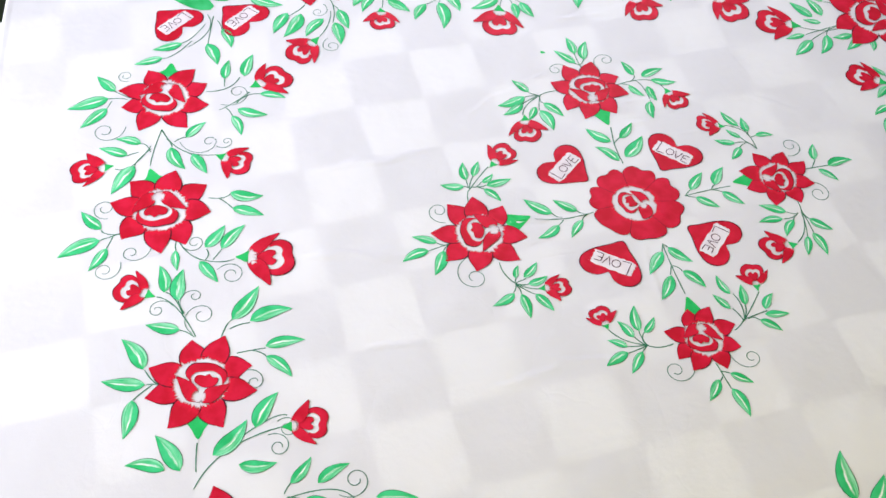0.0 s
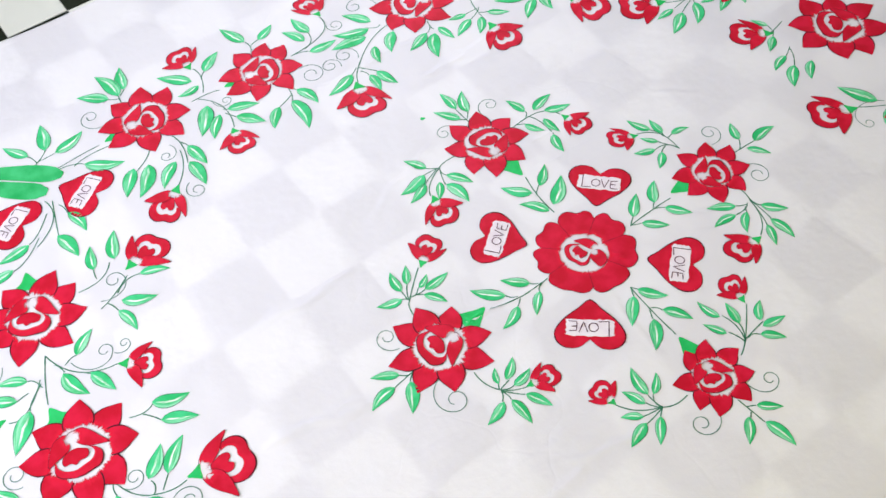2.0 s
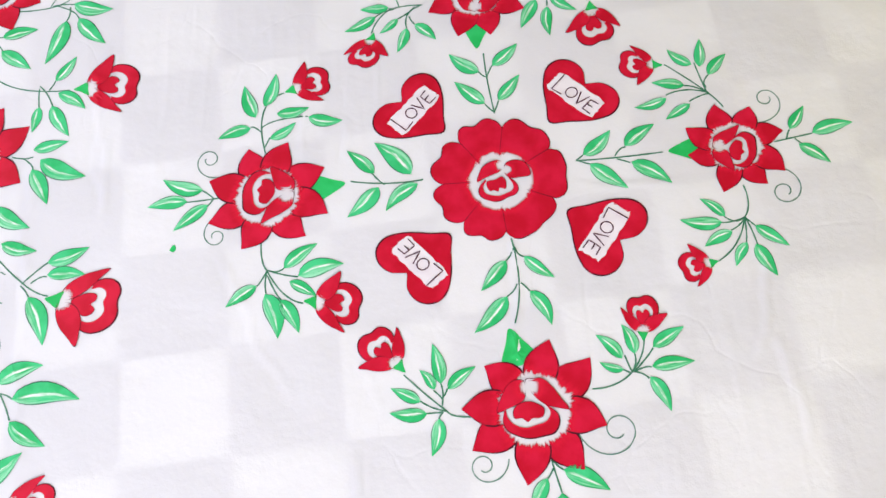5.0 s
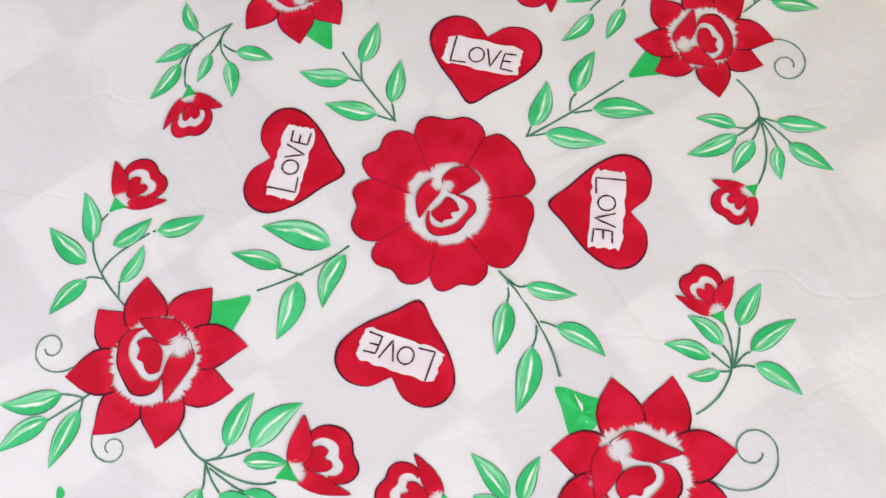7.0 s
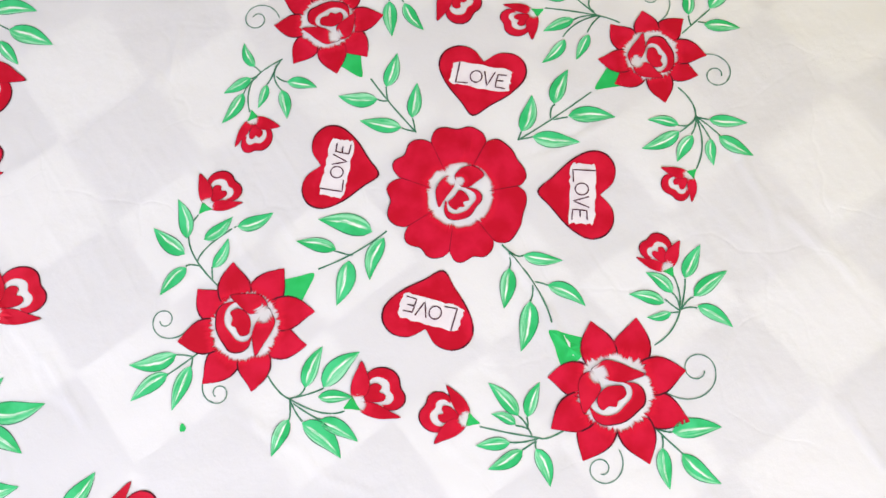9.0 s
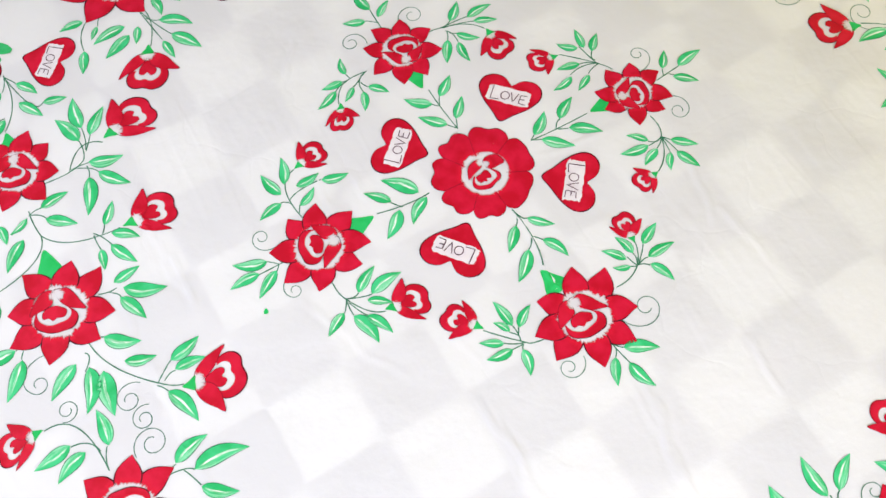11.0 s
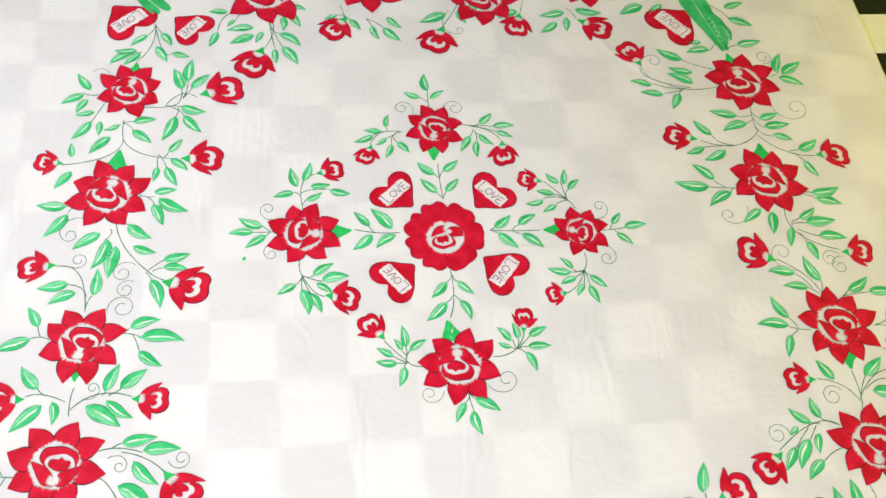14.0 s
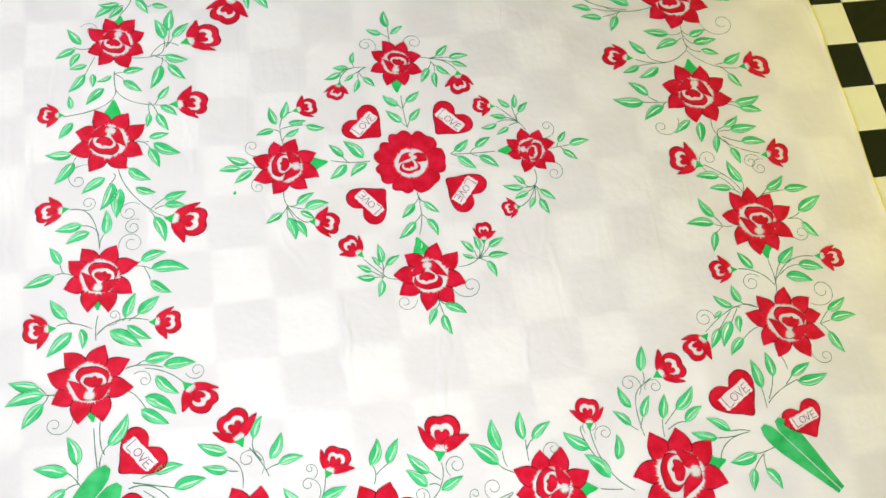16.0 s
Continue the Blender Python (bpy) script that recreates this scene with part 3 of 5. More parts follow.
def centre_flower(x, y, size):
    """The big flower in the middle: seven broad notched petals round a white ring."""
    core = outline_shape("centre_flower", SHEET, FLOWER_HEART, x, y, size, 0, RED_FULL, 2, label="large red painted flower with notched petals and a white ring")
    seams = [-131, -85, -24, 29, 80, 126, 178, 229]
    foot = [0.33, 0.37, 0.41, 0.41, 0.33, 0.30, 0.31]
    us = np.array([-1.0, -0.965, -0.93] + [k / 10 for k in range(-8, 9)] + [0.93, 0.965, 1.0])
    vs = [0.0, 0.15, 0.35, 0.6, 0.8, 0.9, 0.94, 0.97, 1.0]
    for i in range(7):
        mid, half = (seams[i] + seams[i + 1]) / 2, (seams[i + 1] - seams[i]) / 2
        big = 1.0 + 0.06 * math.cos(radians(mid - 45))
        dent = 0.15 * math.sin(i * 2.1)
        pts, uvs = [], []
        for v in vs:
            for u in us:
                far = size * (big - 0.17 * abs(u) ** 5 - 0.055 * math.exp(-((u - dent) / 0.26) ** 2) + 0.012 * math.sin(7 * u + i))
                near = size * (foot[i] + (foot[(i + 1) % 7] - foot[i]) * (u + 1) / 2)
                r, a = near + (far - near) * v, radians(mid + half * 1.012 * u)
                pts.append((x + r * math.cos(a), y + r * math.sin(a)))
                uvs.append((max(0.0, 0.8 + (abs(u) - 0.93) * 2.3, 0.78 + (v - 0.94) * 3.4), v))
        n = len(us)
        faces = [(a * n + b, a * n + b + 1, (a + 1) * n + b + 1, (a + 1) * n + b) for a in range(len(vs) - 1) for b in range(n - 1)]
        mesh_object("petal", on_cloth(pts, i % 3 * 0.5), faces, RED, core, uvs)
    outline_shape("inner_petal", core, FLOWER_LEFT, x, y, size, 0, RED_BUD, 3, (0.10, 0.24))
    outline_shape("inner_petal", core, FLOWER_RIGHT, x, y, size, 0, RED_BUD, 3, (0.14, 0.16))
    crescent("cup_petal", core, FLOWER_OUTER, FLOWER_INNER, x, y, size, 0, RED_BUD, 2)
    return core


# ---------------------------------------------------------------- painted design
centre_flower(-0.121, 0.023, 0.098)
rose(-0.450, 0.031, 0.083, 5, 1.37)
s = stem(-0.528, 0.036, -0.538, 0.045, -0.547, 0.051)
leaf(s, -0.544, 0.050, 159, 0.063)
s = stem(-0.528, 0.035, -0.532, 0.029, -0.537, 0.024)
leaf(s, -0.536, 0.026, -143, 0.061)
s = stem(-0.492, 0.039, -0.525, 0.035, -0.568, 0.033)
leaf(s, -0.566, 0.034, -176, 0.058)
s = stem(-0.458, -0.038, -0.457, -0.065, -0.450, -0.083)
s = stem(-0.460, 0.138, -0.469, 0.146, -0.475, 0.147)
leaf(s, -0.475, 0.145, -165, 0.050)
s = stem(-0.459, 0.144, -0.434, 0.155, -0.390, 0.157)
leaf(s, -0.436, 0.166, 7, 0.049)
leaf(s, -0.389, 0.156, -12, 0.052)
s = stem(-0.454, 0.111, -0.450, 0.119, -0.446, 0.127)
leaf(s, -0.446, 0.125, 32, 0.045)
s = stem(-0.450, 0.090, -0.457, 0.167, -0.425, 0.201)
leaf(s, -0.468, 0.163, 107, 0.059)
leaf(s, -0.455, 0.181, 72, 0.058)
s = stem(-0.450, -0.083, -0.426, -0.120, -0.399, -0.136)
s = stem(-0.450, -0.084, -0.459, -0.100, -0.464, -0.105)
leaf(s, -0.464, -0.105, -147, 0.051)
s = stem(-0.450, -0.085, -0.452, -0.102, -0.451, -0.117)
leaf(s, -0.452, -0.118, -75, 0.068)
s = stem(-0.449, -0.083, -0.425, -0.092, -0.406, -0.096)
leaf(s, -0.406, -0.095, 11, 0.065)
leaf(s, -0.418, -0.102, -34, 0.045)
s = stem(-0.449, -0.083, -0.436, -0.086, -0.426, -0.082)
leaf(s, -0.426, -0.082, 35, 0.058)
s = stem(-0.449, -0.091, -0.438, -0.116, -0.430, -0.128)
leaf(s, -0.432, -0.128, -62, 0.057)
s = stem(-0.329, 0.043, -0.276, 0.035, -0.225, 0.036)
leaf(s, -0.242, 0.046, 132, 0.076)
leaf(s, -0.233, 0.030, -141, 0.061)
s = stem(-0.299, 0.054, -0.284, 0.036, -0.281, 0.036)
leaf(s, -0.295, 0.053, 134, 0.055)
leaf(s, -0.289, 0.030, -137, 0.063)
scroll(SHEET, -0.516, 0.070, -0.535, 0.099, 0.014, -1)
scroll(SHEET, -0.502, 0.006, -0.523, -0.025, 0.013, 1)
rose(0.217, 0.043, 0.067, 179, 1.40)
s = stem(-0.007, 0.043, -0.000, 0.048, 0.004, 0.051)
leaf(s, 0.004, 0.051, 40, 0.056)
s = stem(-0.004, 0.043, 0.006, 0.038, 0.012, 0.036)
leaf(s, 0.012, 0.036, -42, 0.065)
s = stem(0.048, 0.044, 0.057, 0.055, 0.065, 0.057)
leaf(s, 0.064, 0.059, 34, 0.055)
s = stem(0.050, 0.040, 0.062, 0.035, 0.068, 0.032)
leaf(s, 0.070, 0.033, -37, 0.064)
s = stem(0.116, 0.044, 0.053, 0.042, -0.007, 0.043)
s = stem(0.193, 0.130, 0.187, 0.158, 0.182, 0.186)
leaf(s, 0.178, 0.183, 137, 0.043)
leaf(s, 0.189, 0.178, 82, 0.048)
s = stem(0.193, 0.142, 0.191, 0.152, 0.199, 0.163)
leaf(s, 0.199, 0.163, 47, 0.045)
s = stem(0.195, 0.132, 0.179, 0.128, 0.165, 0.121)
leaf(s, 0.165, 0.117, -150, 0.043)
s = stem(0.195, 0.133, 0.175, 0.145, 0.161, 0.148)
leaf(s, 0.162, 0.149, 169, 0.047)
s = stem(0.195, 0.133, 0.163, 0.141, 0.133, 0.135)
leaf(s, 0.133, 0.130, -167, 0.048)
s = stem(0.210, -0.068, 0.209, -0.086, 0.206, -0.104)
leaf(s, 0.207, -0.104, -122, 0.038)
s = stem(0.210, -0.068, 0.200, -0.078, 0.189, -0.084)
leaf(s, 0.190, -0.086, -155, 0.044)
s = stem(0.210, -0.067, 0.193, -0.103, 0.165, -0.127)
s = stem(0.210, -0.067, 0.195, -0.071, 0.179, -0.072)
leaf(s, 0.179, -0.071, 171, 0.057)
s = stem(0.210, -0.066, 0.197, -0.071, 0.183, -0.063)
leaf(s, 0.184, -0.063, 135, 0.042)
s = stem(0.211, -0.068, 0.216, -0.085, 0.220, -0.107)
leaf(s, 0.218, -0.107, -67, 0.052)
s = stem(0.211, -0.067, 0.216, -0.073, 0.222, -0.080)
leaf(s, 0.222, -0.080, -40, 0.052)
s = stem(0.211, 0.107, 0.189, 0.138, 0.139, 0.187)
s = stem(0.217, -0.018, 0.219, -0.046, 0.210, -0.067)
s = stem(0.271, 0.044, 0.298, 0.048, 0.326, 0.052)
leaf(s, 0.326, 0.053, 11, 0.060)
s = stem(0.289, 0.047, 0.293, 0.057, 0.296, 0.061)
leaf(s, 0.296, 0.062, 53, 0.044)
s = stem(0.300, 0.046, 0.307, 0.039, 0.308, 0.037)
leaf(s, 0.304, 0.037, -41, 0.050)
scroll(SHEET, 0.247, 0.078, 0.272, 0.115, 0.014, 1)
scroll(SHEET, 0.269, 0.004, 0.271, -0.033, 0.016, -1)
rose(-0.100, -0.307, 0.086, 102, 1.32)
s = stem(-0.219, -0.284, -0.214, -0.278, -0.211, -0.271)
leaf(s, -0.210, -0.272, 36, 0.047)
s = stem(-0.218, -0.285, -0.222, -0.279, -0.229, -0.272)
leaf(s, -0.228, -0.271, 123, 0.033)
s = stem(-0.219, -0.294, -0.217, -0.276, -0.219, -0.264)
leaf(s, -0.219, -0.264, 98, 0.056)
s = stem(-0.218, -0.302, -0.230, -0.302, -0.239, -0.302)
leaf(s, -0.239, -0.302, 175, 0.049)
s = stem(-0.218, -0.302, -0.222, -0.306, -0.224, -0.310)
leaf(s, -0.224, -0.310, -104, 0.049)
s = stem(-0.213, -0.301, -0.239, -0.277, -0.267, -0.248)
s = stem(-0.213, -0.301, -0.231, -0.295, -0.247, -0.285)
leaf(s, -0.247, -0.286, 151, 0.043)
s = stem(-0.177, -0.311, -0.202, -0.308, -0.213, -0.301)
s = stem(-0.115, -0.190, -0.104, -0.133, -0.109, -0.067)
s = stem(-0.108, -0.082, -0.113, -0.093, -0.119, -0.099)
leaf(s, -0.119, -0.099, -132, 0.055)
s = stem(-0.106, -0.080, -0.101, -0.091, -0.094, -0.095)
leaf(s, -0.094, -0.095, -42, 0.052)
s = stem(-0.107, -0.135, -0.114, -0.145, -0.122, -0.151)
leaf(s, -0.122, -0.151, -135, 0.067)
s = stem(-0.102, -0.133, -0.096, -0.139, -0.091, -0.146)
leaf(s, -0.091, -0.146, -64, 0.056)
s = stem(-0.087, -0.364, -0.084, -0.383, -0.077, -0.415)
leaf(s, -0.077, -0.415, -73, 0.058)
s = stem(-0.085, -0.373, -0.079, -0.381, -0.072, -0.387)
leaf(s, -0.072, -0.387, -28, 0.062)
s = stem(-0.085, -0.384, -0.088, -0.390, -0.093, -0.396)
leaf(s, -0.093, -0.396, -117, 0.051)
s = stem(-0.024, -0.287, 0.004, -0.284, 0.029, -0.270)
s = stem(0.029, -0.270, 0.044, -0.249, 0.051, -0.227)
s = stem(0.029, -0.270, 0.024, -0.268, 0.019, -0.265)
leaf(s, 0.019, -0.265, 157, 0.032)
s = stem(0.030, -0.269, 0.036, -0.256, 0.036, -0.245)
leaf(s, 0.036, -0.245, 106, 0.043)
s = stem(0.030, -0.269, 0.027, -0.261, 0.023, -0.246)
leaf(s, 0.019, -0.250, 131, 0.046)
s = stem(0.032, -0.269, 0.050, -0.252, 0.061, -0.239)
leaf(s, 0.061, -0.238, 29, 0.050)
s = stem(0.032, -0.269, 0.047, -0.264, 0.055, -0.265)
leaf(s, 0.056, -0.264, 3, 0.056)
s = stem(0.032, -0.269, 0.042, -0.272, 0.050, -0.279)
leaf(s, 0.052, -0.277, -67, 0.051)
scroll(SHEET, -0.051, -0.332, 0.002, -0.342, 0.021, 1)
scroll(SHEET, -0.139, -0.368, -0.171, -0.375, 0.015, -1)
rose(-0.127, 0.347, 0.072, -93, 1.40)
s = stem(-0.261, 0.332, -0.279, 0.315, -0.290, 0.292)
s = stem(-0.254, 0.332, -0.270, 0.329, -0.283, 0.321)
leaf(s, -0.283, 0.322, -155, 0.053)
s = stem(-0.248, 0.335, -0.255, 0.334, -0.262, 0.335)
leaf(s, -0.262, 0.336, 178, 0.044)
s = stem(-0.246, 0.335, -0.247, 0.342, -0.249, 0.348)
leaf(s, -0.249, 0.348, 81, 0.041)
s = stem(-0.231, 0.317, -0.228, 0.308, -0.223, 0.301)
leaf(s, -0.223, 0.301, -46, 0.044)
s = stem(-0.222, 0.332, -0.237, 0.320, -0.249, 0.314)
leaf(s, -0.249, 0.314, -140, 0.037)
s = stem(-0.214, 0.334, -0.233, 0.320, -0.236, 0.295)
leaf(s, -0.236, 0.295, -111, 0.045)
s = stem(-0.210, 0.335, -0.238, 0.336, -0.261, 0.332)
s = stem(-0.138, 0.407, -0.139, 0.441, -0.139, 0.468)
leaf(s, -0.139, 0.468, 96, 0.060)
leaf(s, -0.133, 0.443, 38, 0.048)
s = stem(-0.137, 0.429, -0.152, 0.442, -0.159, 0.446)
leaf(s, -0.159, 0.446, 159, 0.047)
s = stem(-0.121, 0.196, -0.117, 0.205, -0.112, 0.214)
leaf(s, -0.112, 0.214, 40, 0.053)
s = stem(-0.115, 0.134, -0.121, 0.140, -0.128, 0.149)
leaf(s, -0.128, 0.150, 135, 0.059)
s = stem(-0.115, 0.135, -0.110, 0.146, -0.108, 0.153)
leaf(s, -0.108, 0.154, 49, 0.053)
s = stem(-0.120, 0.194, -0.128, 0.199, -0.132, 0.205)
leaf(s, -0.132, 0.205, 140, 0.056)
s = stem(-0.123, 0.237, -0.121, 0.189, -0.115, 0.132)
s = stem(-0.075, 0.358, -0.053, 0.360, -0.034, 0.357)
s = stem(-0.036, 0.358, -0.023, 0.358, -0.011, 0.364)
leaf(s, -0.011, 0.364, 46, 0.051)
s = stem(-0.034, 0.357, 0.013, 0.342, 0.041, 0.314)
s = stem(-0.031, 0.355, 0.004, 0.349, 0.034, 0.339)
leaf(s, 0.031, 0.341, -24, 0.048)
s = stem(-0.030, 0.347, -0.021, 0.333, -0.020, 0.311)
leaf(s, -0.020, 0.309, -91, 0.052)
s = stem(-0.030, 0.357, -0.002, 0.358, 0.024, 0.357)
leaf(s, 0.024, 0.355, 6, 0.058)
s = stem(-0.028, 0.343, -0.031, 0.333, -0.036, 0.325)
leaf(s, -0.036, 0.324, -119, 0.056)
s = stem(-0.025, 0.338, -0.020, 0.334, -0.013, 0.330)
leaf(s, -0.013, 0.331, -42, 0.049)
scroll(SHEET, -0.180, 0.394, -0.208, 0.411, 0.016, 1)
scroll(SHEET, -0.101, 0.400, -0.070, 0.414, 0.018, -1)
rose(-0.890, 0.449, 0.080, 85, 1.16)
s = stem(-0.950, 0.437, -0.983, 0.432, -1.004, 0.441)
leaf(s, -0.985, 0.448, 126, 0.066)
leaf(s, -0.999, 0.433, -150, 0.061)
leaf(s, -0.987, 0.418, -119, 0.050)
s = stem(-0.947, 0.405, -0.963, 0.368, -0.972, 0.346)
leaf(s, -0.967, 0.379, -166, 0.048)
leaf(s, -0.973, 0.350, -126, 0.069)
leaf(s, -0.952, 0.350, -88, 0.044)
s = stem(-0.900, 0.341, -0.912, 0.336, -0.937, 0.322)
leaf(s, -0.902, 0.341, -155, 0.041)
leaf(s, -0.920, 0.302, -132, 0.069)
s = stem(-0.897, 0.346, -0.879, 0.337, -0.869, 0.324)
leaf(s, -0.871, 0.324, -37, 0.063)
s = stem(-0.874, 0.575, -0.889, 0.574, -0.901, 0.572)
leaf(s, -0.901, 0.574, -142, 0.063)
leaf(s, -0.875, 0.571, -135, 0.056)
leaf(s, -0.886, 0.582, -179, 0.057)
s = stem(-0.895, 0.346, -0.884, 0.350, -0.872, 0.350)
leaf(s, -0.872, 0.350, 9, 0.057)
s = stem(-0.894, 0.355, -0.894, 0.324, -0.889, 0.294)
s = stem(-0.848, 0.676, -0.851, 0.602, -0.883, 0.544)
leaf(s, -0.839, 0.597, -58, 0.062)
s = stem(-0.848, 0.671, -0.853, 0.651, -0.862, 0.636)
leaf(s, -0.864, 0.636, -136, 0.057)
s = stem(-0.848, 0.671, -0.838, 0.656, -0.831, 0.644)
leaf(s, -0.831, 0.644, -55, 0.053)
s = stem(-0.846, 0.661, -0.820, 0.583, -0.797, 0.575)
leaf(s, -0.797, 0.575, -13, 0.047)
s = stem(-0.852, 0.397, -0.800, 0.398, -0.768, 0.411)
s = stem(-0.799, 0.401, -0.763, 0.441, -0.723, 0.431)
s = stem(-0.796, 0.401, -0.776, 0.402, -0.760, 0.400)
leaf(s, -0.761, 0.402, -15, 0.066)
s = stem(-0.792, 0.402, -0.763, 0.387, -0.751, 0.371)
leaf(s, -0.751, 0.373, -49, 0.070)
s = stem(-0.768, 0.411, -0.762, 0.431, -0.763, 0.456)
leaf(s, -0.763, 0.456, 111, 0.073)
s = stem(-0.767, 0.396, -0.767, 0.381, -0.771, 0.370)
leaf(s, -0.771, 0.370, -110, 0.082)
s = stem(-0.758, 0.431, -0.751, 0.452, -0.749, 0.482)
leaf(s, -0.749, 0.482, 85, 0.075)
s = stem(-0.758, 0.427, -0.748, 0.443, -0.738, 0.460)
leaf(s, -0.740, 0.459, 48, 0.067)
scroll(SHEET, -0.989, 0.507, -0.959, 0.495, 0.014, -1)
rose(-0.905, 0.136, 0.092, 85, 1.40)
s = stem(-0.966, 0.110, -0.981, 0.105, -0.997, 0.101)
leaf(s, -0.997, 0.101, 178, 0.068)
s = stem(-0.966, 0.110, -0.984, 0.095, -0.992, 0.081)
leaf(s, -0.991, 0.079, -127, 0.077)
s = stem(-0.891, 0.040, -0.887, 0.028, -0.901, 0.008)
leaf(s, -0.911, 0.028, -143, 0.073)
leaf(s, -0.893, 0.012, -111, 0.083)
s = stem(-0.889, 0.294, -0.924, 0.244, -1.024, 0.218)
leaf(s, -1.004, 0.241, 99, 0.042)
leaf(s, -0.998, 0.199, -125, 0.060)
s = stem(-0.889, 0.294, -0.841, 0.254, -0.755, 0.241)
s = stem(-0.880, 0.073, -0.860, 0.002, -0.797, -0.071)
leaf(s, -0.835, -0.006, -17, 0.056)
leaf(s, -0.873, -0.006, -96, 0.085)
s = stem(-0.880, 0.073, -0.866, 0.060, -0.852, 0.053)
leaf(s, -0.852, 0.053, -34, 0.068)
s = stem(-0.834, 0.133, -0.816, 0.129, -0.801, 0.130)
leaf(s, -0.802, 0.142, 11, 0.053)
leaf(s, -0.790, 0.125, -26, 0.079)
s = stem(-0.816, 0.129, -0.803, 0.117, -0.800, 0.109)
leaf(s, -0.801, 0.109, -65, 0.065)
s = stem(-0.803, 0.253, -0.791, 0.239, -0.780, 0.216)
leaf(s, -0.781, 0.216, -61, 0.063)
s = stem(-0.803, 0.249, -0.803, 0.235, -0.801, 0.216)
leaf(s, -0.801, 0.216, -99, 0.044)
s = stem(-0.797, -0.071, -0.778, -0.053, -0.763, -0.042)
leaf(s, -0.764, -0.042, 17, 0.062)
s = stem(-0.788, 0.244, -0.782, 0.253, -0.779, 0.260)
leaf(s, -0.779, 0.260, 54, 0.051)
leaf(s, -0.773, 0.238, -36, 0.055)
s = stem(-0.786, -0.072, -0.773, -0.064, -0.763, -0.064)
leaf(s, -0.763, -0.061, -4, 0.055)
scroll(SHEET, -0.950, 0.069, -0.979, 0.023, 0.017, 1)
scroll(SHEET, -0.964, -0.060, -0.951, -0.043, 0.015, 1)
rose(-0.567, 0.803, 0.110, 72)
s = stem(-0.637, 0.736, -0.674, 0.704, -0.686, 0.655)
leaf(s, -0.665, 0.724, 180, 0.050)
leaf(s, -0.686, 0.653, -111, 0.056)
s = stem(-0.625, 0.726, -0.636, 0.713, -0.641, 0.700)
leaf(s, -0.643, 0.699, -128, 0.034)
s = stem(-0.561, 0.724, -0.541, 0.671, -0.563, 0.600)
leaf(s, -0.592, 0.647, -152, 0.070)
s = stem(-0.561, 0.724, -0.541, 0.662, -0.516, 0.609)
leaf(s, -0.516, 0.609, -55, 0.074)
s = stem(-0.556, 0.708, -0.547, 0.655, -0.537, 0.605)
leaf(s, -0.593, 0.672, -170, 0.073)
leaf(s, -0.570, 0.659, -113, 0.043)
leaf(s, -0.536, 0.600, -83, 0.051)
s = stem(-0.548, 0.671, -0.537, 0.660, -0.526, 0.654)
leaf(s, -0.526, 0.654, -36, 0.072)
s = stem(-0.526, 0.755, -0.520, 0.738, -0.519, 0.716)
leaf(s, -0.519, 0.716, -87, 0.052)
leaf(s, -0.508, 0.739, -57, 0.071)
leaf(s, -0.496, 0.756, -19, 0.042)
rose(-0.920, -0.248, 0.086, -91, 1.05)
s = stem(-1.006, -0.232, -1.011, -0.222, -1.014, -0.210)
leaf(s, -1.014, -0.210, 120, 0.056)
s = stem(-0.986, -0.241, -1.004, -0.234, -1.025, -0.237)
leaf(s, -1.026, -0.238, -159, 0.079)
s = stem(-0.974, -0.369, -0.985, -0.363, -0.995, -0.352)
leaf(s, -0.993, -0.354, 128, 0.067)
s = stem(-0.933, -0.384, -0.980, -0.367, -1.016, -0.371)
leaf(s, -0.960, -0.383, -84, 0.052)
s = stem(-0.923, -0.136, -0.938, -0.113, -0.965, -0.106)
leaf(s, -0.965, -0.103, -169, 0.068)
s = stem(-0.923, -0.416, -0.924, -0.376, -0.919, -0.351)
s = stem(-0.922, -0.402, -0.869, -0.367, -0.799, -0.373)
s = stem(-0.921, -0.173, -0.944, -0.081, -0.996, -0.059)
leaf(s, -0.946, -0.126, -153, 0.064)
s = stem(-0.921, -0.173, -0.919, -0.152, -0.911, -0.133)
leaf(s, -0.908, -0.133, 89, 0.068)
s = stem(-0.862, -0.370, -0.858, -0.366, -0.855, -0.362)
leaf(s, -0.856, -0.362, 69, 0.069)
s = stem(-0.853, -0.225, -0.814, -0.228, -0.796, -0.237)
leaf(s, -0.796, -0.237, -5, 0.095)
s = stem(-0.848, -0.371, -0.835, -0.363, -0.824, -0.356)
leaf(s, -0.826, -0.355, 40, 0.069)
leaf(s, -0.851, -0.382, -34, 0.071)
s = stem(-0.843, -0.223, -0.833, -0.218, -0.820, -0.215)
leaf(s, -0.820, -0.213, 17, 0.067)
s = stem(-0.812, -0.230, -0.803, -0.248, -0.796, -0.266)
leaf(s, -0.796, -0.268, -35, 0.064)
s = stem(-0.801, -0.074, -0.793, -0.082, -0.787, -0.092)
leaf(s, -0.787, -0.092, -70, 0.078)
s = stem(-0.797, -0.071, -0.777, -0.086, -0.759, -0.093)
scroll(SHEET, -0.824, -0.055, -0.851, -0.076, 0.018, 1)
scroll(SHEET, -0.824, -0.098, -0.840, -0.118, 0.016, 1)
scroll(SHEET, -0.874, -0.174, -0.842, -0.163, 0.022, -1)
scroll(SHEET, -0.899, -0.378, -0.882, -0.353, 0.011, 1)
rose(-0.936, -0.520, 0.092, -83, 1.06)
s = stem(-1.034, -0.538, -1.041, -0.530, -1.048, -0.523)
leaf(s, -0.980, -0.390, -134, 0.083)
leaf(s, -1.048, -0.523, 166, 0.074)
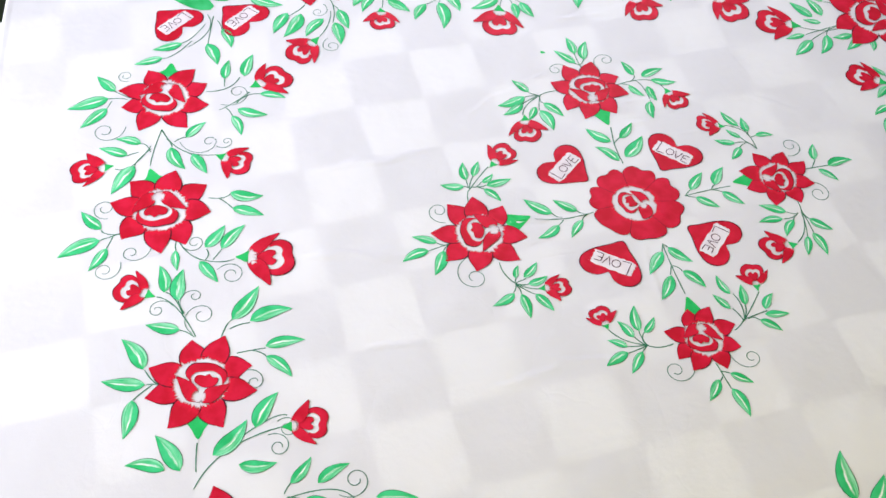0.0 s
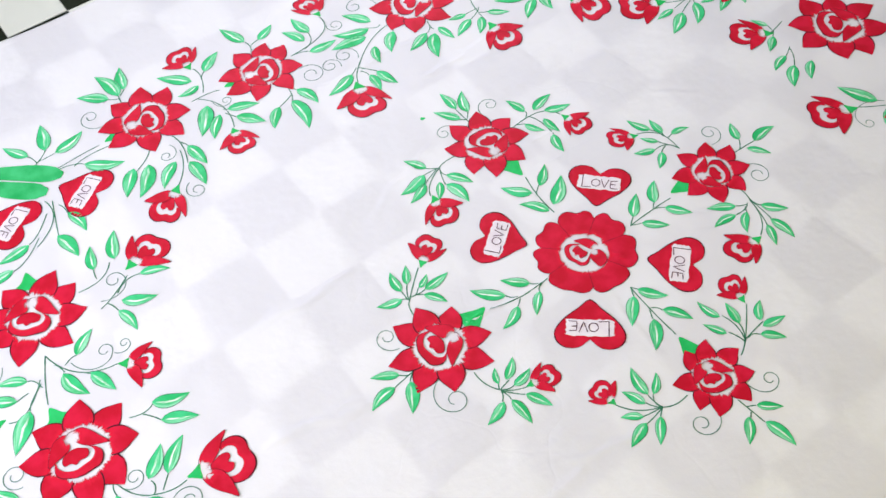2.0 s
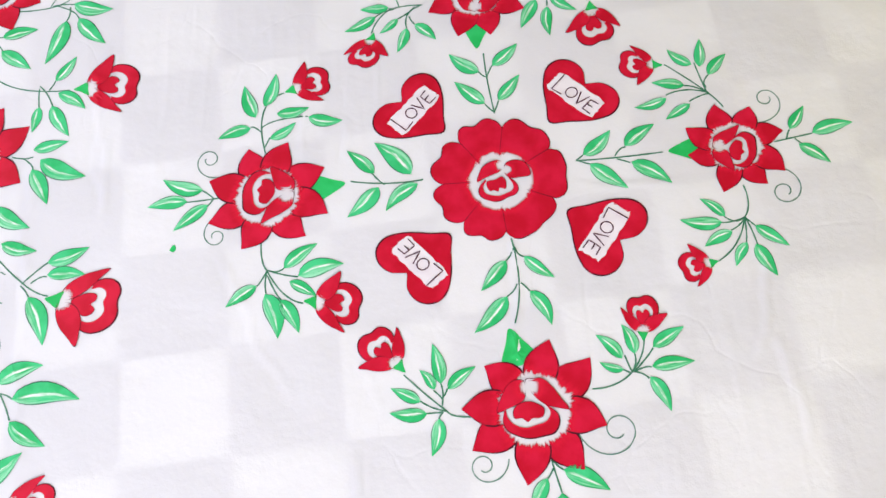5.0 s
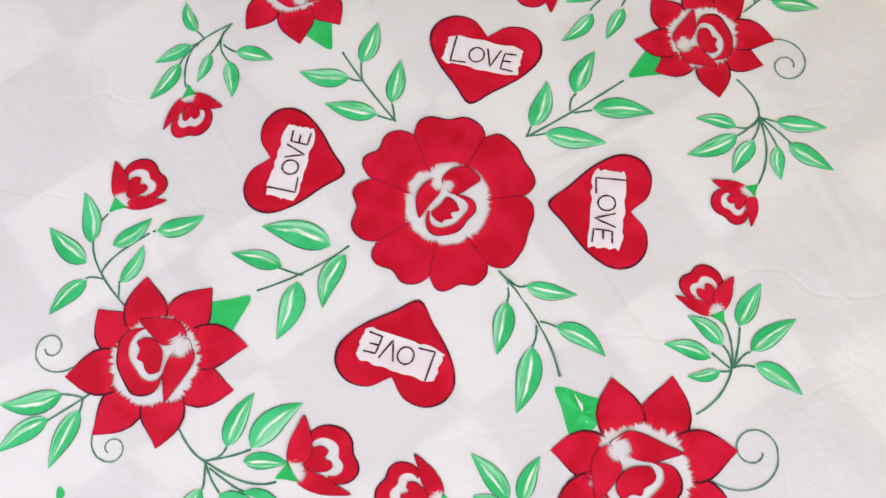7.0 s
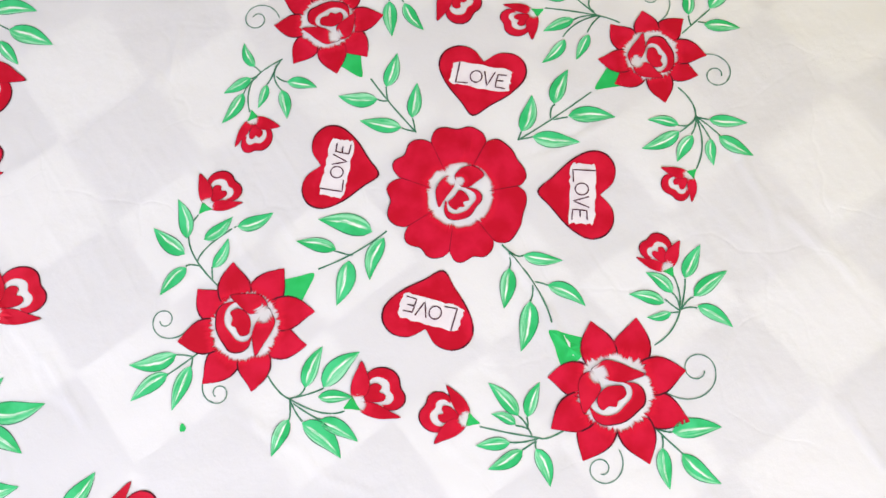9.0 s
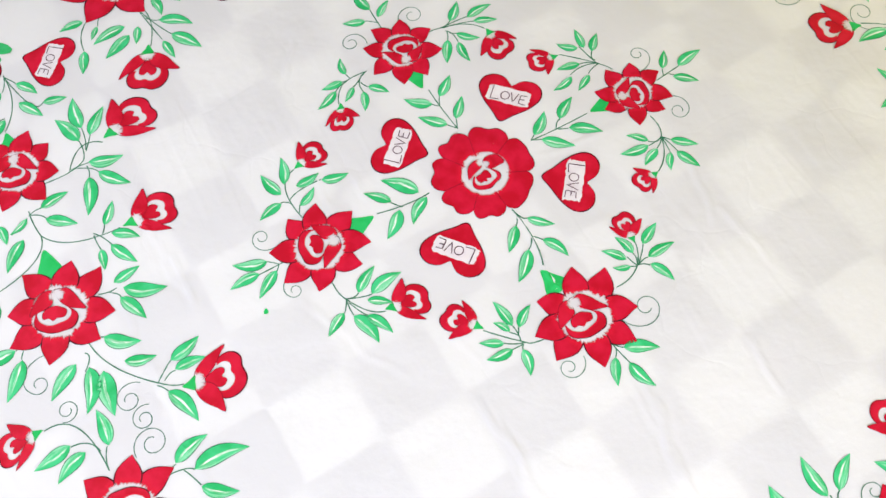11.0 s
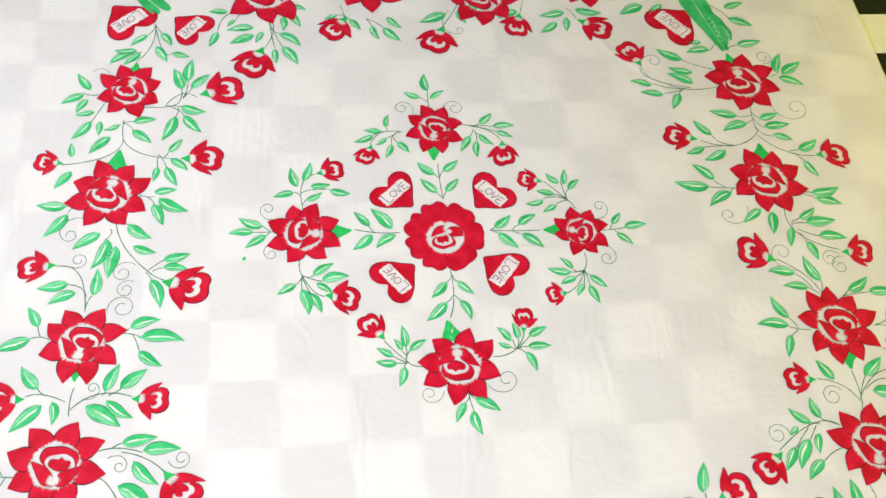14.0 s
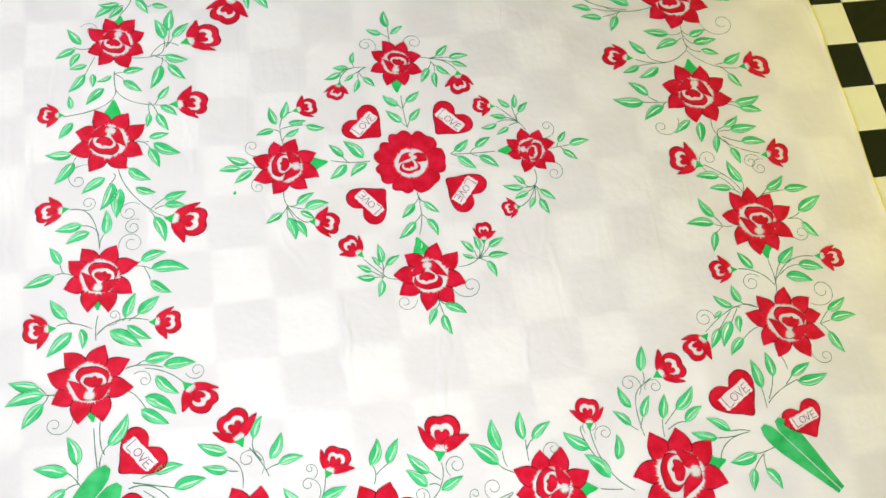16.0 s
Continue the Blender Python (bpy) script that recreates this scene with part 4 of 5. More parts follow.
s = stem(-1.026, -0.541, -1.032, -0.555, -1.038, -0.563)
leaf(s, -1.038, -0.563, -129, 0.073)
s = stem(-1.005, -0.543, -1.019, -0.543, -1.036, -0.541)
leaf(s, -1.036, -0.541, -166, 0.091)
s = stem(-0.954, -0.757, -0.955, -0.728, -0.957, -0.715)
leaf(s, -0.957, -0.715, 110, 0.074)
s = stem(-0.953, -0.757, -0.970, -0.761, -0.979, -0.768)
leaf(s, -0.980, -0.766, -146, 0.067)
s = stem(-0.932, -0.788, -0.956, -0.750, -0.980, -0.727)
leaf(s, -0.976, -0.731, 168, 0.079)
s = stem(-0.922, -0.630, -0.917, -0.687, -0.908, -0.748)
s = stem(-0.907, -0.748, -0.905, -0.703, -0.890, -0.675)
leaf(s, -0.890, -0.675, 59, 0.086)
s = stem(-0.896, -0.695, -0.908, -0.653, -0.905, -0.584)
s = stem(-0.855, -0.547, -0.830, -0.559, -0.802, -0.599)
leaf(s, -0.808, -0.565, -34, 0.089)
leaf(s, -0.816, -0.595, -32, 0.077)
s = stem(-0.854, -0.492, -0.814, -0.486, -0.765, -0.496)
leaf(s, -0.892, -0.394, -31, 0.090)
leaf(s, -0.765, -0.492, 2, 0.077)
s = stem(-0.827, -0.486, -0.818, -0.479, -0.809, -0.476)
leaf(s, -0.809, -0.476, 10, 0.072)
s = stem(-0.807, -0.495, -0.756, -0.510, -0.713, -0.543)
leaf(s, -0.782, -0.515, -42, 0.074)
scroll(SHEET, -0.713, -0.515, -0.686, -0.510, 0.015, 1)
scroll(SHEET, -0.834, -0.508, -0.808, -0.525, 0.012, -1)
scroll(SHEET, -0.969, -0.598, -1.011, -0.616, 0.016, -1)
rose(-0.584, -0.890, 0.093, 169, 1.17)
s = stem(-0.842, -0.778, -0.785, -0.780, -0.737, -0.830)
s = stem(-0.833, -0.765, -0.784, -0.776, -0.741, -0.785)
leaf(s, -0.741, -0.787, 13, 0.075)
s = stem(-0.816, -0.758, -0.803, -0.752, -0.785, -0.750)
leaf(s, -0.785, -0.750, 13, 0.068)
s = stem(-0.808, -0.786, -0.768, -0.818, -0.754, -0.841)
leaf(s, -0.752, -0.842, -81, 0.067)
s = stem(-0.757, -0.820, -0.721, -0.857, -0.708, -0.887)
leaf(s, -0.711, -0.887, -80, 0.064)
s = stem(-0.597, -0.964, -0.617, -0.988, -0.630, -1.001)
leaf(s, -0.622, -0.993, -146, 0.065)
s = stem(-0.594, -1.000, -0.585, -1.005, -0.574, -1.011)
leaf(s, -0.574, -1.011, -49, 0.075)
s = stem(-0.592, -0.968, -0.599, -0.985, -0.601, -1.006)
leaf(s, -0.603, -1.007, -78, 0.088)
s = stem(-0.597, -0.761, -0.611, -0.760, -0.620, -0.758)
leaf(s, -0.620, -0.758, 166, 0.060)
s = stem(-0.587, -0.801, -0.591, -0.755, -0.619, -0.726)
leaf(s, -0.621, -0.715, 159, 0.072)
s = stem(-0.542, -0.740, -0.560, -0.715, -0.560, -0.688)
leaf(s, -0.560, -0.688, 67, 0.058)
s = stem(-0.531, -0.764, -0.521, -0.758, -0.505, -0.753)
leaf(s, -0.523, -0.740, 65, 0.068)
leaf(s, -0.505, -0.753, 12, 0.062)
s = stem(-0.527, -0.779, -0.542, -0.748, -0.570, -0.709)
s = stem(-0.491, -0.901, -0.439, -0.919, -0.393, -0.930)
s = stem(-0.463, -0.893, -0.453, -0.887, -0.438, -0.883)
leaf(s, -0.437, -0.886, 21, 0.071)
s = stem(-0.451, -0.878, -0.459, -0.863, -0.459, -0.853)
leaf(s, -0.459, -0.853, 130, 0.058)
s = stem(-0.435, -0.951, -0.433, -0.964, -0.430, -0.974)
s = stem(-0.431, -0.927, -0.452, -0.935, -0.458, -0.946)
leaf(s, -0.458, -0.946, -114, 0.055)
scroll(SHEET, -0.649, -0.963, -0.666, -0.969, 0.013, -1)
scroll(SHEET, -0.543, -0.773, -0.575, -0.735, 0.017, 1)
scroll(SHEET, -0.513, -0.974, -0.507, -1.018, 0.019, -1)
scroll(SHEET, -0.449, -0.867, -0.439, -0.807, 0.014, 1)
scroll(SHEET, -0.424, -0.794, -0.433, -0.771, 0.009, 1)
rose(-0.274, -0.915, 0.097, -172, 1.16)
s = stem(-0.491, -0.901, -0.424, -0.863, -0.399, -0.797)
s = stem(-0.449, -0.925, -0.400, -0.966, -0.398, -1.000)
s = stem(-0.440, -0.926, -0.415, -0.952, -0.399, -0.960)
leaf(s, -0.430, -0.974, -119, 0.064)
leaf(s, -0.399, -0.961, -36, 0.083)
s = stem(-0.424, -0.863, -0.416, -0.853, -0.407, -0.844)
leaf(s, -0.410, -0.844, 23, 0.064)
s = stem(-0.287, -0.821, -0.282, -0.793, -0.292, -0.774)
leaf(s, -0.293, -0.777, 72, 0.067)
s = stem(-0.280, -0.799, -0.267, -0.787, -0.252, -0.777)
leaf(s, -0.252, -0.777, 63, 0.066)
s = stem(-0.233, -0.981, -0.225, -1.008, -0.219, -1.033)
leaf(s, -0.219, -1.033, -71, 0.085)
s = stem(-0.226, -0.989, -0.231, -1.017, -0.243, -1.030)
leaf(s, -0.246, -1.030, -144, 0.063)
s = stem(-0.223, -1.009, -0.211, -1.014, -0.197, -1.021)
leaf(s, -0.197, -1.021, -36, 0.060)
s = stem(-0.207, -0.891, -0.157, -0.870, -0.131, -0.835)
s = stem(-0.189, -0.890, -0.178, -0.893, -0.167, -0.892)
leaf(s, -0.167, -0.893, 0, 0.048)
s = stem(-0.133, -0.841, -0.145, -0.833, -0.159, -0.835)
leaf(s, -0.164, -0.838, 138, 0.064)
leaf(s, -0.133, -0.850, 28, 0.063)
s = stem(-0.131, -0.835, -0.124, -0.810, -0.126, -0.785)
s = stem(-0.132, -0.825, -0.144, -0.815, -0.155, -0.806)
leaf(s, -0.155, -0.807, 135, 0.071)
scroll(SHEET, -0.270, -1.017, -0.297, -1.022, 0.017, -1)
scroll(SHEET, -0.212, -0.940, -0.177, -0.976, 0.015, -1)
scroll(SHEET, -0.159, -0.996, -0.144, -1.027, 0.016, -1)
scroll(SHEET, -0.180, -0.882, -0.180, -0.856, 0.014, 1)
rose(0.129, -0.868, 0.087, -7, 1.27)
s = stem(-0.018, -0.889, -0.037, -0.894, -0.050, -0.896)
leaf(s, -0.050, -0.896, 168, 0.072)
s = stem(-0.018, -0.887, -0.059, -0.904, -0.072, -0.917)
leaf(s, -0.073, -0.920, -176, 0.064)
s = stem(0.030, -0.809, 0.024, -0.792, 0.023, -0.772)
leaf(s, 0.019, -0.771, 99, 0.080)
s = stem(0.035, -0.873, 0.023, -0.884, 0.016, -0.897)
leaf(s, 0.015, -0.897, -111, 0.064)
s = stem(0.035, -0.870, -0.035, -0.900, -0.066, -0.934)
s = stem(0.048, -0.827, 0.020, -0.813, 0.010, -0.801)
leaf(s, 0.010, -0.803, 139, 0.086)
s = stem(0.083, -0.801, 0.082, -0.774, 0.082, -0.750)
leaf(s, 0.078, -0.750, 90, 0.072)
s = stem(0.082, -0.774, 0.091, -0.758, 0.100, -0.751)
leaf(s, 0.099, -0.751, 38, 0.065)
s = stem(0.120, -0.951, 0.134, -0.973, 0.144, -0.984)
leaf(s, 0.143, -0.986, -14, 0.074)
s = stem(0.127, -0.924, 0.117, -0.945, 0.087, -0.962)
leaf(s, 0.086, -0.965, -154, 0.079)
s = stem(0.127, -0.924, 0.120, -0.942, 0.117, -0.961)
leaf(s, 0.117, -0.963, -106, 0.077)
s = stem(0.223, -0.729, 0.227, -0.767, 0.267, -0.841)
leaf(s, 0.273, -0.860, 131, 0.083)
leaf(s, 0.236, -0.785, 143, 0.076)
s = stem(0.245, -0.883, 0.271, -0.887, 0.298, -0.889)
leaf(s, 0.284, -0.939, -108, 0.067)
s = stem(0.327, -0.895, 0.269, -0.835, 0.243, -0.741)
scroll(SHEET, -0.107, -0.819, -0.091, -0.794, 0.018, -1)
scroll(SHEET, -0.021, -0.886, -0.055, -0.865, 0.011, -1)
scroll(SHEET, 0.027, -0.876, -0.010, -0.855, 0.019, -1)
scroll(SHEET, -0.041, -0.906, -0.036, -0.935, 0.012, 1)
scroll(SHEET, 0.127, -0.805, 0.147, -0.777, 0.013, -1)
scroll(SHEET, 0.231, -0.747, 0.247, -0.731, 0.014, -1)
rose(0.446, -0.869, 0.110, 12, 1.12)
s = stem(0.364, -0.752, 0.357, -0.748, 0.348, -0.740)
leaf(s, 0.348, -0.740, 135, 0.057)
s = stem(0.370, -0.748, 0.375, -0.734, 0.381, -0.723)
leaf(s, 0.381, -0.723, 64, 0.061)
s = stem(0.376, -0.768, 0.370, -0.682, 0.396, -0.641)
leaf(s, 0.291, -0.915, -154, 0.082)
leaf(s, 0.298, -0.819, 82, 0.063)
leaf(s, 0.356, -0.696, 113, 0.062)
s = stem(0.396, -0.641, 0.412, -0.630, 0.422, -0.624)
s = stem(0.400, -0.635, 0.404, -0.622, 0.403, -0.607)
leaf(s, 0.398, -0.606, 77, 0.069)
s = stem(0.425, -0.774, 0.426, -0.748, 0.430, -0.730)
leaf(s, 0.430, -0.730, 75, 0.065)
s = stem(0.433, -0.744, 0.450, -0.727, 0.467, -0.710)
leaf(s, 0.467, -0.710, 46, 0.079)
s = stem(0.438, -0.758, 0.465, -0.744, 0.486, -0.743)
leaf(s, 0.486, -0.743, 36, 0.062)
s = stem(0.551, -0.856, 0.577, -0.804, 0.641, -0.782)
s = stem(0.610, -0.788, 0.584, -0.790, 0.557, -0.790)
leaf(s, 0.557, -0.790, 163, 0.067)
s = stem(0.645, -0.780, 0.621, -0.775, 0.594, -0.776)
leaf(s, 0.594, -0.776, 146, 0.067)
s = stem(0.665, -0.838, 0.647, -0.854, 0.634, -0.872)
leaf(s, 0.632, -0.871, -103, 0.056)
s = stem(0.665, -0.838, 0.662, -0.855, 0.662, -0.873)
leaf(s, 0.660, -0.874, -60, 0.062)
s = stem(0.698, -0.824, 0.666, -0.834, 0.648, -0.836)
leaf(s, 0.648, -0.836, -168, 0.075)
scroll(SHEET, 0.254, -0.766, 0.279, -0.751, 0.014, -1)
scroll(SHEET, 0.383, -0.665, 0.362, -0.634, 0.017, 1)
scroll(SHEET, 0.400, -0.655, 0.427, -0.647, 0.014, -1)
rose(0.813, -0.508, 0.097, -90, 0.0, 9)
s = stem(0.669, -0.465, 0.646, -0.490, 0.630, -0.511)
leaf(s, 0.645, -0.464, -143, 0.031)
leaf(s, 0.628, -0.510, -122, 0.062)
s = stem(0.688, -0.460, 0.674, -0.481, 0.667, -0.493)
leaf(s, 0.665, -0.493, -118, 0.077)
leaf(s, 0.690, -0.479, -101, 0.048)
s = stem(0.698, -0.457, 0.689, -0.456, 0.679, -0.454)
leaf(s, 0.678, -0.454, 143, 0.059)
s = stem(0.702, -0.726, 0.702, -0.703, 0.701, -0.676)
leaf(s, 0.701, -0.676, 99, 0.079)
s = stem(0.709, -0.715, 0.748, -0.684, 0.801, -0.661)
leaf(s, 0.799, -0.666, 10, 0.086)
s = stem(0.713, -0.704, 0.728, -0.675, 0.737, -0.648)
leaf(s, 0.739, -0.648, 96, 0.066)
s = stem(0.734, -0.514, 0.711, -0.523, 0.688, -0.541)
leaf(s, 0.686, -0.541, -135, 0.062)
s = stem(0.744, -0.461, 0.681, -0.456, 0.589, -0.517)
s = stem(0.744, -0.461, 0.715, -0.450, 0.703, -0.444)
leaf(s, 0.703, -0.444, 106, 0.053)
s = stem(0.767, -0.670, 0.778, -0.660, 0.787, -0.650)
leaf(s, 0.786, -0.650, 28, 0.066)
s = stem(0.773, -0.595, 0.779, -0.615, 0.781, -0.632)
s = stem(0.806, -0.422, 0.812, -0.388, 0.807, -0.330)
s = stem(0.810, -0.397, 0.824, -0.363, 0.838, -0.341)
leaf(s, 0.844, -0.379, -15, 0.075)
s = stem(0.901, -0.519, 0.917, -0.500, 0.931, -0.486)
leaf(s, 0.931, -0.484, 30, 0.068)
s = stem(0.903, -0.520, 0.913, -0.530, 0.919, -0.542)
leaf(s, 0.919, -0.540, -66, 0.068)
s = stem(0.903, -0.519, 0.917, -0.515, 0.931, -0.512)
leaf(s, 0.933, -0.511, 7, 0.074)
scroll(SHEET, 0.862, -0.571, 0.893, -0.606, 0.015, 1)
scroll(SHEET, 0.769, -0.377, 0.745, -0.391, 0.019, 1)
scroll(SHEET, 0.890, -0.459, 0.931, -0.427, 0.025, 1)
scroll(SHEET, 0.623, -0.482, 0.594, -0.480, 0.019, 1)
rose(0.806, -0.212, 0.095, -89, 1.21, 9)
s = stem(0.704, -0.225, 0.693, -0.233, 0.685, -0.241)
leaf(s, 0.683, -0.238, -108, 0.061)
s = stem(0.705, -0.219, 0.698, -0.205, 0.689, -0.194)
leaf(s, 0.689, -0.194, 119, 0.069)
s = stem(0.735, -0.224, 0.708, -0.223, 0.684, -0.216)
leaf(s, 0.684, -0.214, 177, 0.078)
s = stem(0.767, -0.113, 0.750, -0.088, 0.732, -0.075)
leaf(s, 0.732, -0.073, 175, 0.068)
s = stem(0.780, -0.128, 0.770, -0.119, 0.758, -0.112)
leaf(s, 0.758, -0.112, 175, 0.063)
s = stem(0.787, -0.129, 0.793, -0.110, 0.794, -0.094)
leaf(s, 0.794, -0.094, 113, 0.077)
s = stem(0.790, -0.144, 0.764, -0.085, 0.696, -0.033)
s = stem(0.807, -0.404, 0.773, -0.365, 0.718, -0.349)
leaf(s, 0.759, -0.352, 123, 0.061)
s = stem(0.808, -0.400, 0.866, -0.337, 0.936, -0.329)
s = stem(0.828, -0.376, 0.860, -0.354, 0.887, -0.351)
leaf(s, 0.834, -0.342, 41, 0.071)
leaf(s, 0.887, -0.350, -13, 0.071)
s = stem(0.837, -0.137, 0.848, -0.128, 0.855, -0.120)
leaf(s, 0.855, -0.120, 34, 0.071)
s = stem(0.837, -0.135, 0.871, -0.129, 0.906, -0.125)
leaf(s, 0.907, -0.123, 2, 0.072)
s = stem(0.894, -0.214, 0.917, -0.206, 0.932, -0.197)
leaf(s, 0.930, -0.193, 31, 0.088)
s = stem(0.902, -0.213, 0.924, -0.215, 0.933, -0.223)
leaf(s, 0.933, -0.223, -54, 0.061)
scroll(SHEET, 0.890, -0.250, 0.922, -0.258, 0.017, 1)
scroll(SHEET, 0.859, -0.019, 0.833, -0.032, 0.016, 1)
scroll(SHEET, 0.871, -0.025, 0.855, -0.053, 0.016, 1)
rose(0.725, 0.525, 0.098, 102, 1.07)
s = stem(0.562, 0.498, 0.514, 0.500, 0.470, 0.513)
leaf(s, 0.469, 0.504, 164, 0.059)
s = stem(0.562, 0.498, 0.528, 0.485, 0.498, 0.478)
leaf(s, 0.497, 0.473, 172, 0.064)
s = stem(0.562, 0.498, 0.550, 0.491, 0.542, 0.480)
leaf(s, 0.542, 0.480, -116, 0.060)
s = stem(0.577, 0.501, 0.479, 0.526, 0.445, 0.564)
leaf(s, 0.588, 0.517, 155, 0.078)
s = stem(0.654, 0.507, 0.576, 0.495, 0.516, 0.511)
s = stem(0.655, 0.634, 0.674, 0.658, 0.681, 0.671)
leaf(s, 0.656, 0.640, -169, 0.070)
leaf(s, 0.638, 0.669, -178, 0.043)
s = stem(0.665, 0.567, 0.612, 0.580, 0.567, 0.602)
leaf(s, 0.572, 0.602, 154, 0.078)
leaf(s, 0.593, 0.556, 168, 0.070)
s = stem(0.675, 0.817, 0.718, 0.788, 0.739, 0.752)
leaf(s, 0.673, 0.787, -78, 0.154)
leaf(s, 0.730, 0.801, 21, 0.068)
leaf(s, 0.735, 0.758, -20, 0.073)
leaf(s, 0.704, 0.738, -70, 0.068)
s = stem(0.709, 0.648, 0.725, 0.654, 0.740, 0.660)
leaf(s, 0.740, 0.660, 13, 0.076)
s = stem(0.724, 0.410, 0.704, 0.404, 0.688, 0.406)
leaf(s, 0.688, 0.408, 169, 0.078)
s = stem(0.724, 0.392, 0.716, 0.388, 0.710, 0.382)
leaf(s, 0.710, 0.382, -159, 0.077)
s = stem(0.729, 0.420, 0.737, 0.408, 0.747, 0.401)
leaf(s, 0.747, 0.398, 21, 0.059)
s = stem(0.730, 0.436, 0.728, 0.392, 0.733, 0.355)
s = stem(0.731, 0.403, 0.740, 0.382, 0.755, 0.370)
leaf(s, 0.755, 0.372, 8, 0.075)
s = stem(0.811, 0.545, 0.832, 0.557, 0.840, 0.569)
leaf(s, 0.829, 0.563, 67, 0.073)
leaf(s, 0.846, 0.557, 35, 0.079)
leaf(s, 0.834, 0.543, -20, 0.073)
scroll(SHEET, 0.801, 0.591, 0.805, 0.615, 0.019, 1)
scroll(SHEET, 0.786, 0.459, 0.859, 0.439, 0.027, 1)
scroll(SHEET, 0.479, 0.526, 0.489, 0.594, 0.019, -1)
rose(0.725, 0.199, 0.094, 89, 1.27)
s = stem(0.608, 0.178, 0.592, 0.188, 0.582, 0.196)
leaf(s, 0.583, 0.199, 137, 0.070)
s = stem(0.631, 0.175, 0.624, 0.170, 0.620, 0.162)
leaf(s, 0.622, 0.162, -146, 0.079)
s = stem(0.646, 0.308, 0.600, 0.305, 0.576, 0.301)
leaf(s, 0.576, 0.301, -158, 0.056)
leaf(s, 0.632, 0.294, -152, 0.072)
s = stem(0.655, 0.309, 0.622, 0.320, 0.605, 0.340)
leaf(s, 0.605, 0.342, 132, 0.065)
s = stem(0.659, 0.175, 0.616, 0.175, 0.566, 0.177)
leaf(s, 0.566, 0.179, 172, 0.091)
s = stem(0.729, 0.376, 0.745, 0.350, 0.773, 0.341)
leaf(s, 0.774, 0.347, -19, 0.054)
s = stem(0.730, 0.345, 0.792, 0.294, 0.873, 0.279)
s = stem(0.733, 0.355, 0.663, 0.309, 0.569, 0.324)
s = stem(0.752, 0.123, 0.767, 0.043, 0.867, -0.006)
leaf(s, 0.688, 0.112, -142, 0.067)
leaf(s, 0.716, 0.104, -99, 0.067)
s = stem(0.761, 0.076, 0.771, 0.080, 0.782, 0.085)
leaf(s, 0.782, 0.085, 35, 0.059)
s = stem(0.761, 0.076, 0.759, 0.066, 0.757, 0.058)
leaf(s, 0.757, 0.058, -105, 0.059)
s = stem(0.764, 0.070, 0.779, 0.072, 0.797, 0.071)
leaf(s, 0.797, 0.074, 5, 0.082)
s = stem(0.770, 0.054, 0.795, 0.042, 0.821, 0.034)
leaf(s, 0.821, 0.034, -5, 0.073)
s = stem(0.773, 0.043, 0.779, 0.033, 0.785, 0.017)
leaf(s, 0.785, 0.017, -72, 0.056)
s = stem(0.789, 0.163, 0.811, 0.164, 0.833, 0.165)
leaf(s, 0.832, 0.162, 14, 0.083)
s = stem(0.797, 0.160, 0.822, 0.155, 0.842, 0.145)
leaf(s, 0.842, 0.145, -14, 0.068)
s = stem(0.805, 0.294, 0.819, 0.296, 0.831, 0.299)
leaf(s, 0.831, 0.299, 30, 0.068)
s = stem(0.817, 0.288, 0.831, 0.273, 0.838, 0.263)
leaf(s, 0.838, 0.263, -58, 0.058)
scroll(SHEET, 0.744, -0.064, 0.714, -0.013, 0.021, -1)
scroll(SHEET, 0.654, 0.122, 0.600, 0.094, 0.017, -1)
rose(-0.282, 0.850, 0.100, 73)
s = stem(-0.356, 0.726, -0.364, 0.728, -0.373, 0.729)
leaf(s, -0.373, 0.729, -154, 0.039)
s = stem(-0.355, 0.729, -0.347, 0.721, -0.341, 0.714)
leaf(s, -0.341, 0.714, -51, 0.050)
s = stem(-0.365, 0.764, -0.356, 0.735, -0.352, 0.715)
s = stem(-0.296, 0.720, -0.287, 0.706, -0.280, 0.693)
leaf(s, -0.280, 0.693, -68, 0.054)
s = stem(-0.293, 0.716, -0.271, 0.706, -0.249, 0.687)
leaf(s, -0.249, 0.687, -44, 0.066)
leaf(s, -0.238, 0.726, -45, 0.057)
rose(0.334, 0.888, 0.095, 72)
s = stem(0.264, 0.779, 0.280, 0.764, 0.289, 0.740)
leaf(s, 0.291, 0.776, -7, 0.077)
leaf(s, 0.263, 0.744, -95, 0.053)
leaf(s, 0.259, 0.765, -166, 0.076)
leaf(s, 0.491, 0.800, -152, 0.082)
leaf(s, 0.547, 0.807, -140, 0.061)
leaf(s, 0.233, 0.726, -140, 0.066)
rose(0.030, 0.808, 0.098, 73)
s = stem(-0.042, 0.780, -0.066, 0.732, -0.085, 0.702)
leaf(s, -0.075, 0.746, -154, 0.084)
leaf(s, -0.042, 0.758, -66, 0.053)
leaf(s, -0.009, 0.791, -71, 0.049)
s = stem(0.145, 0.801, 0.139, 0.782, 0.133, 0.758)
leaf(s, 0.126, 0.762, -153, 0.066)
scroll(SHEET, -0.067, 0.757, -0.042, 0.686, 0.012, 1)
bud(-0.423, 0.202, 14, 0.074)
bud(-0.398, -0.135, -6, 0.082)
bud(0.136, 0.188, 174, 0.068)
bud(0.164, -0.127, -169, 0.056)
bud(0.050, -0.229, 86, 0.064)
bud(-0.266, -0.245, 126, 0.077)
bud(0.042, 0.311, -80, 0.077)
bud(-0.289, 0.293, -106, 0.066)
heart(-0.038, 0.108, 45, 0.091)
heart(-0.190, 0.109, 136, 0.090)
heart(-0.192, -0.052, -140, 0.090)
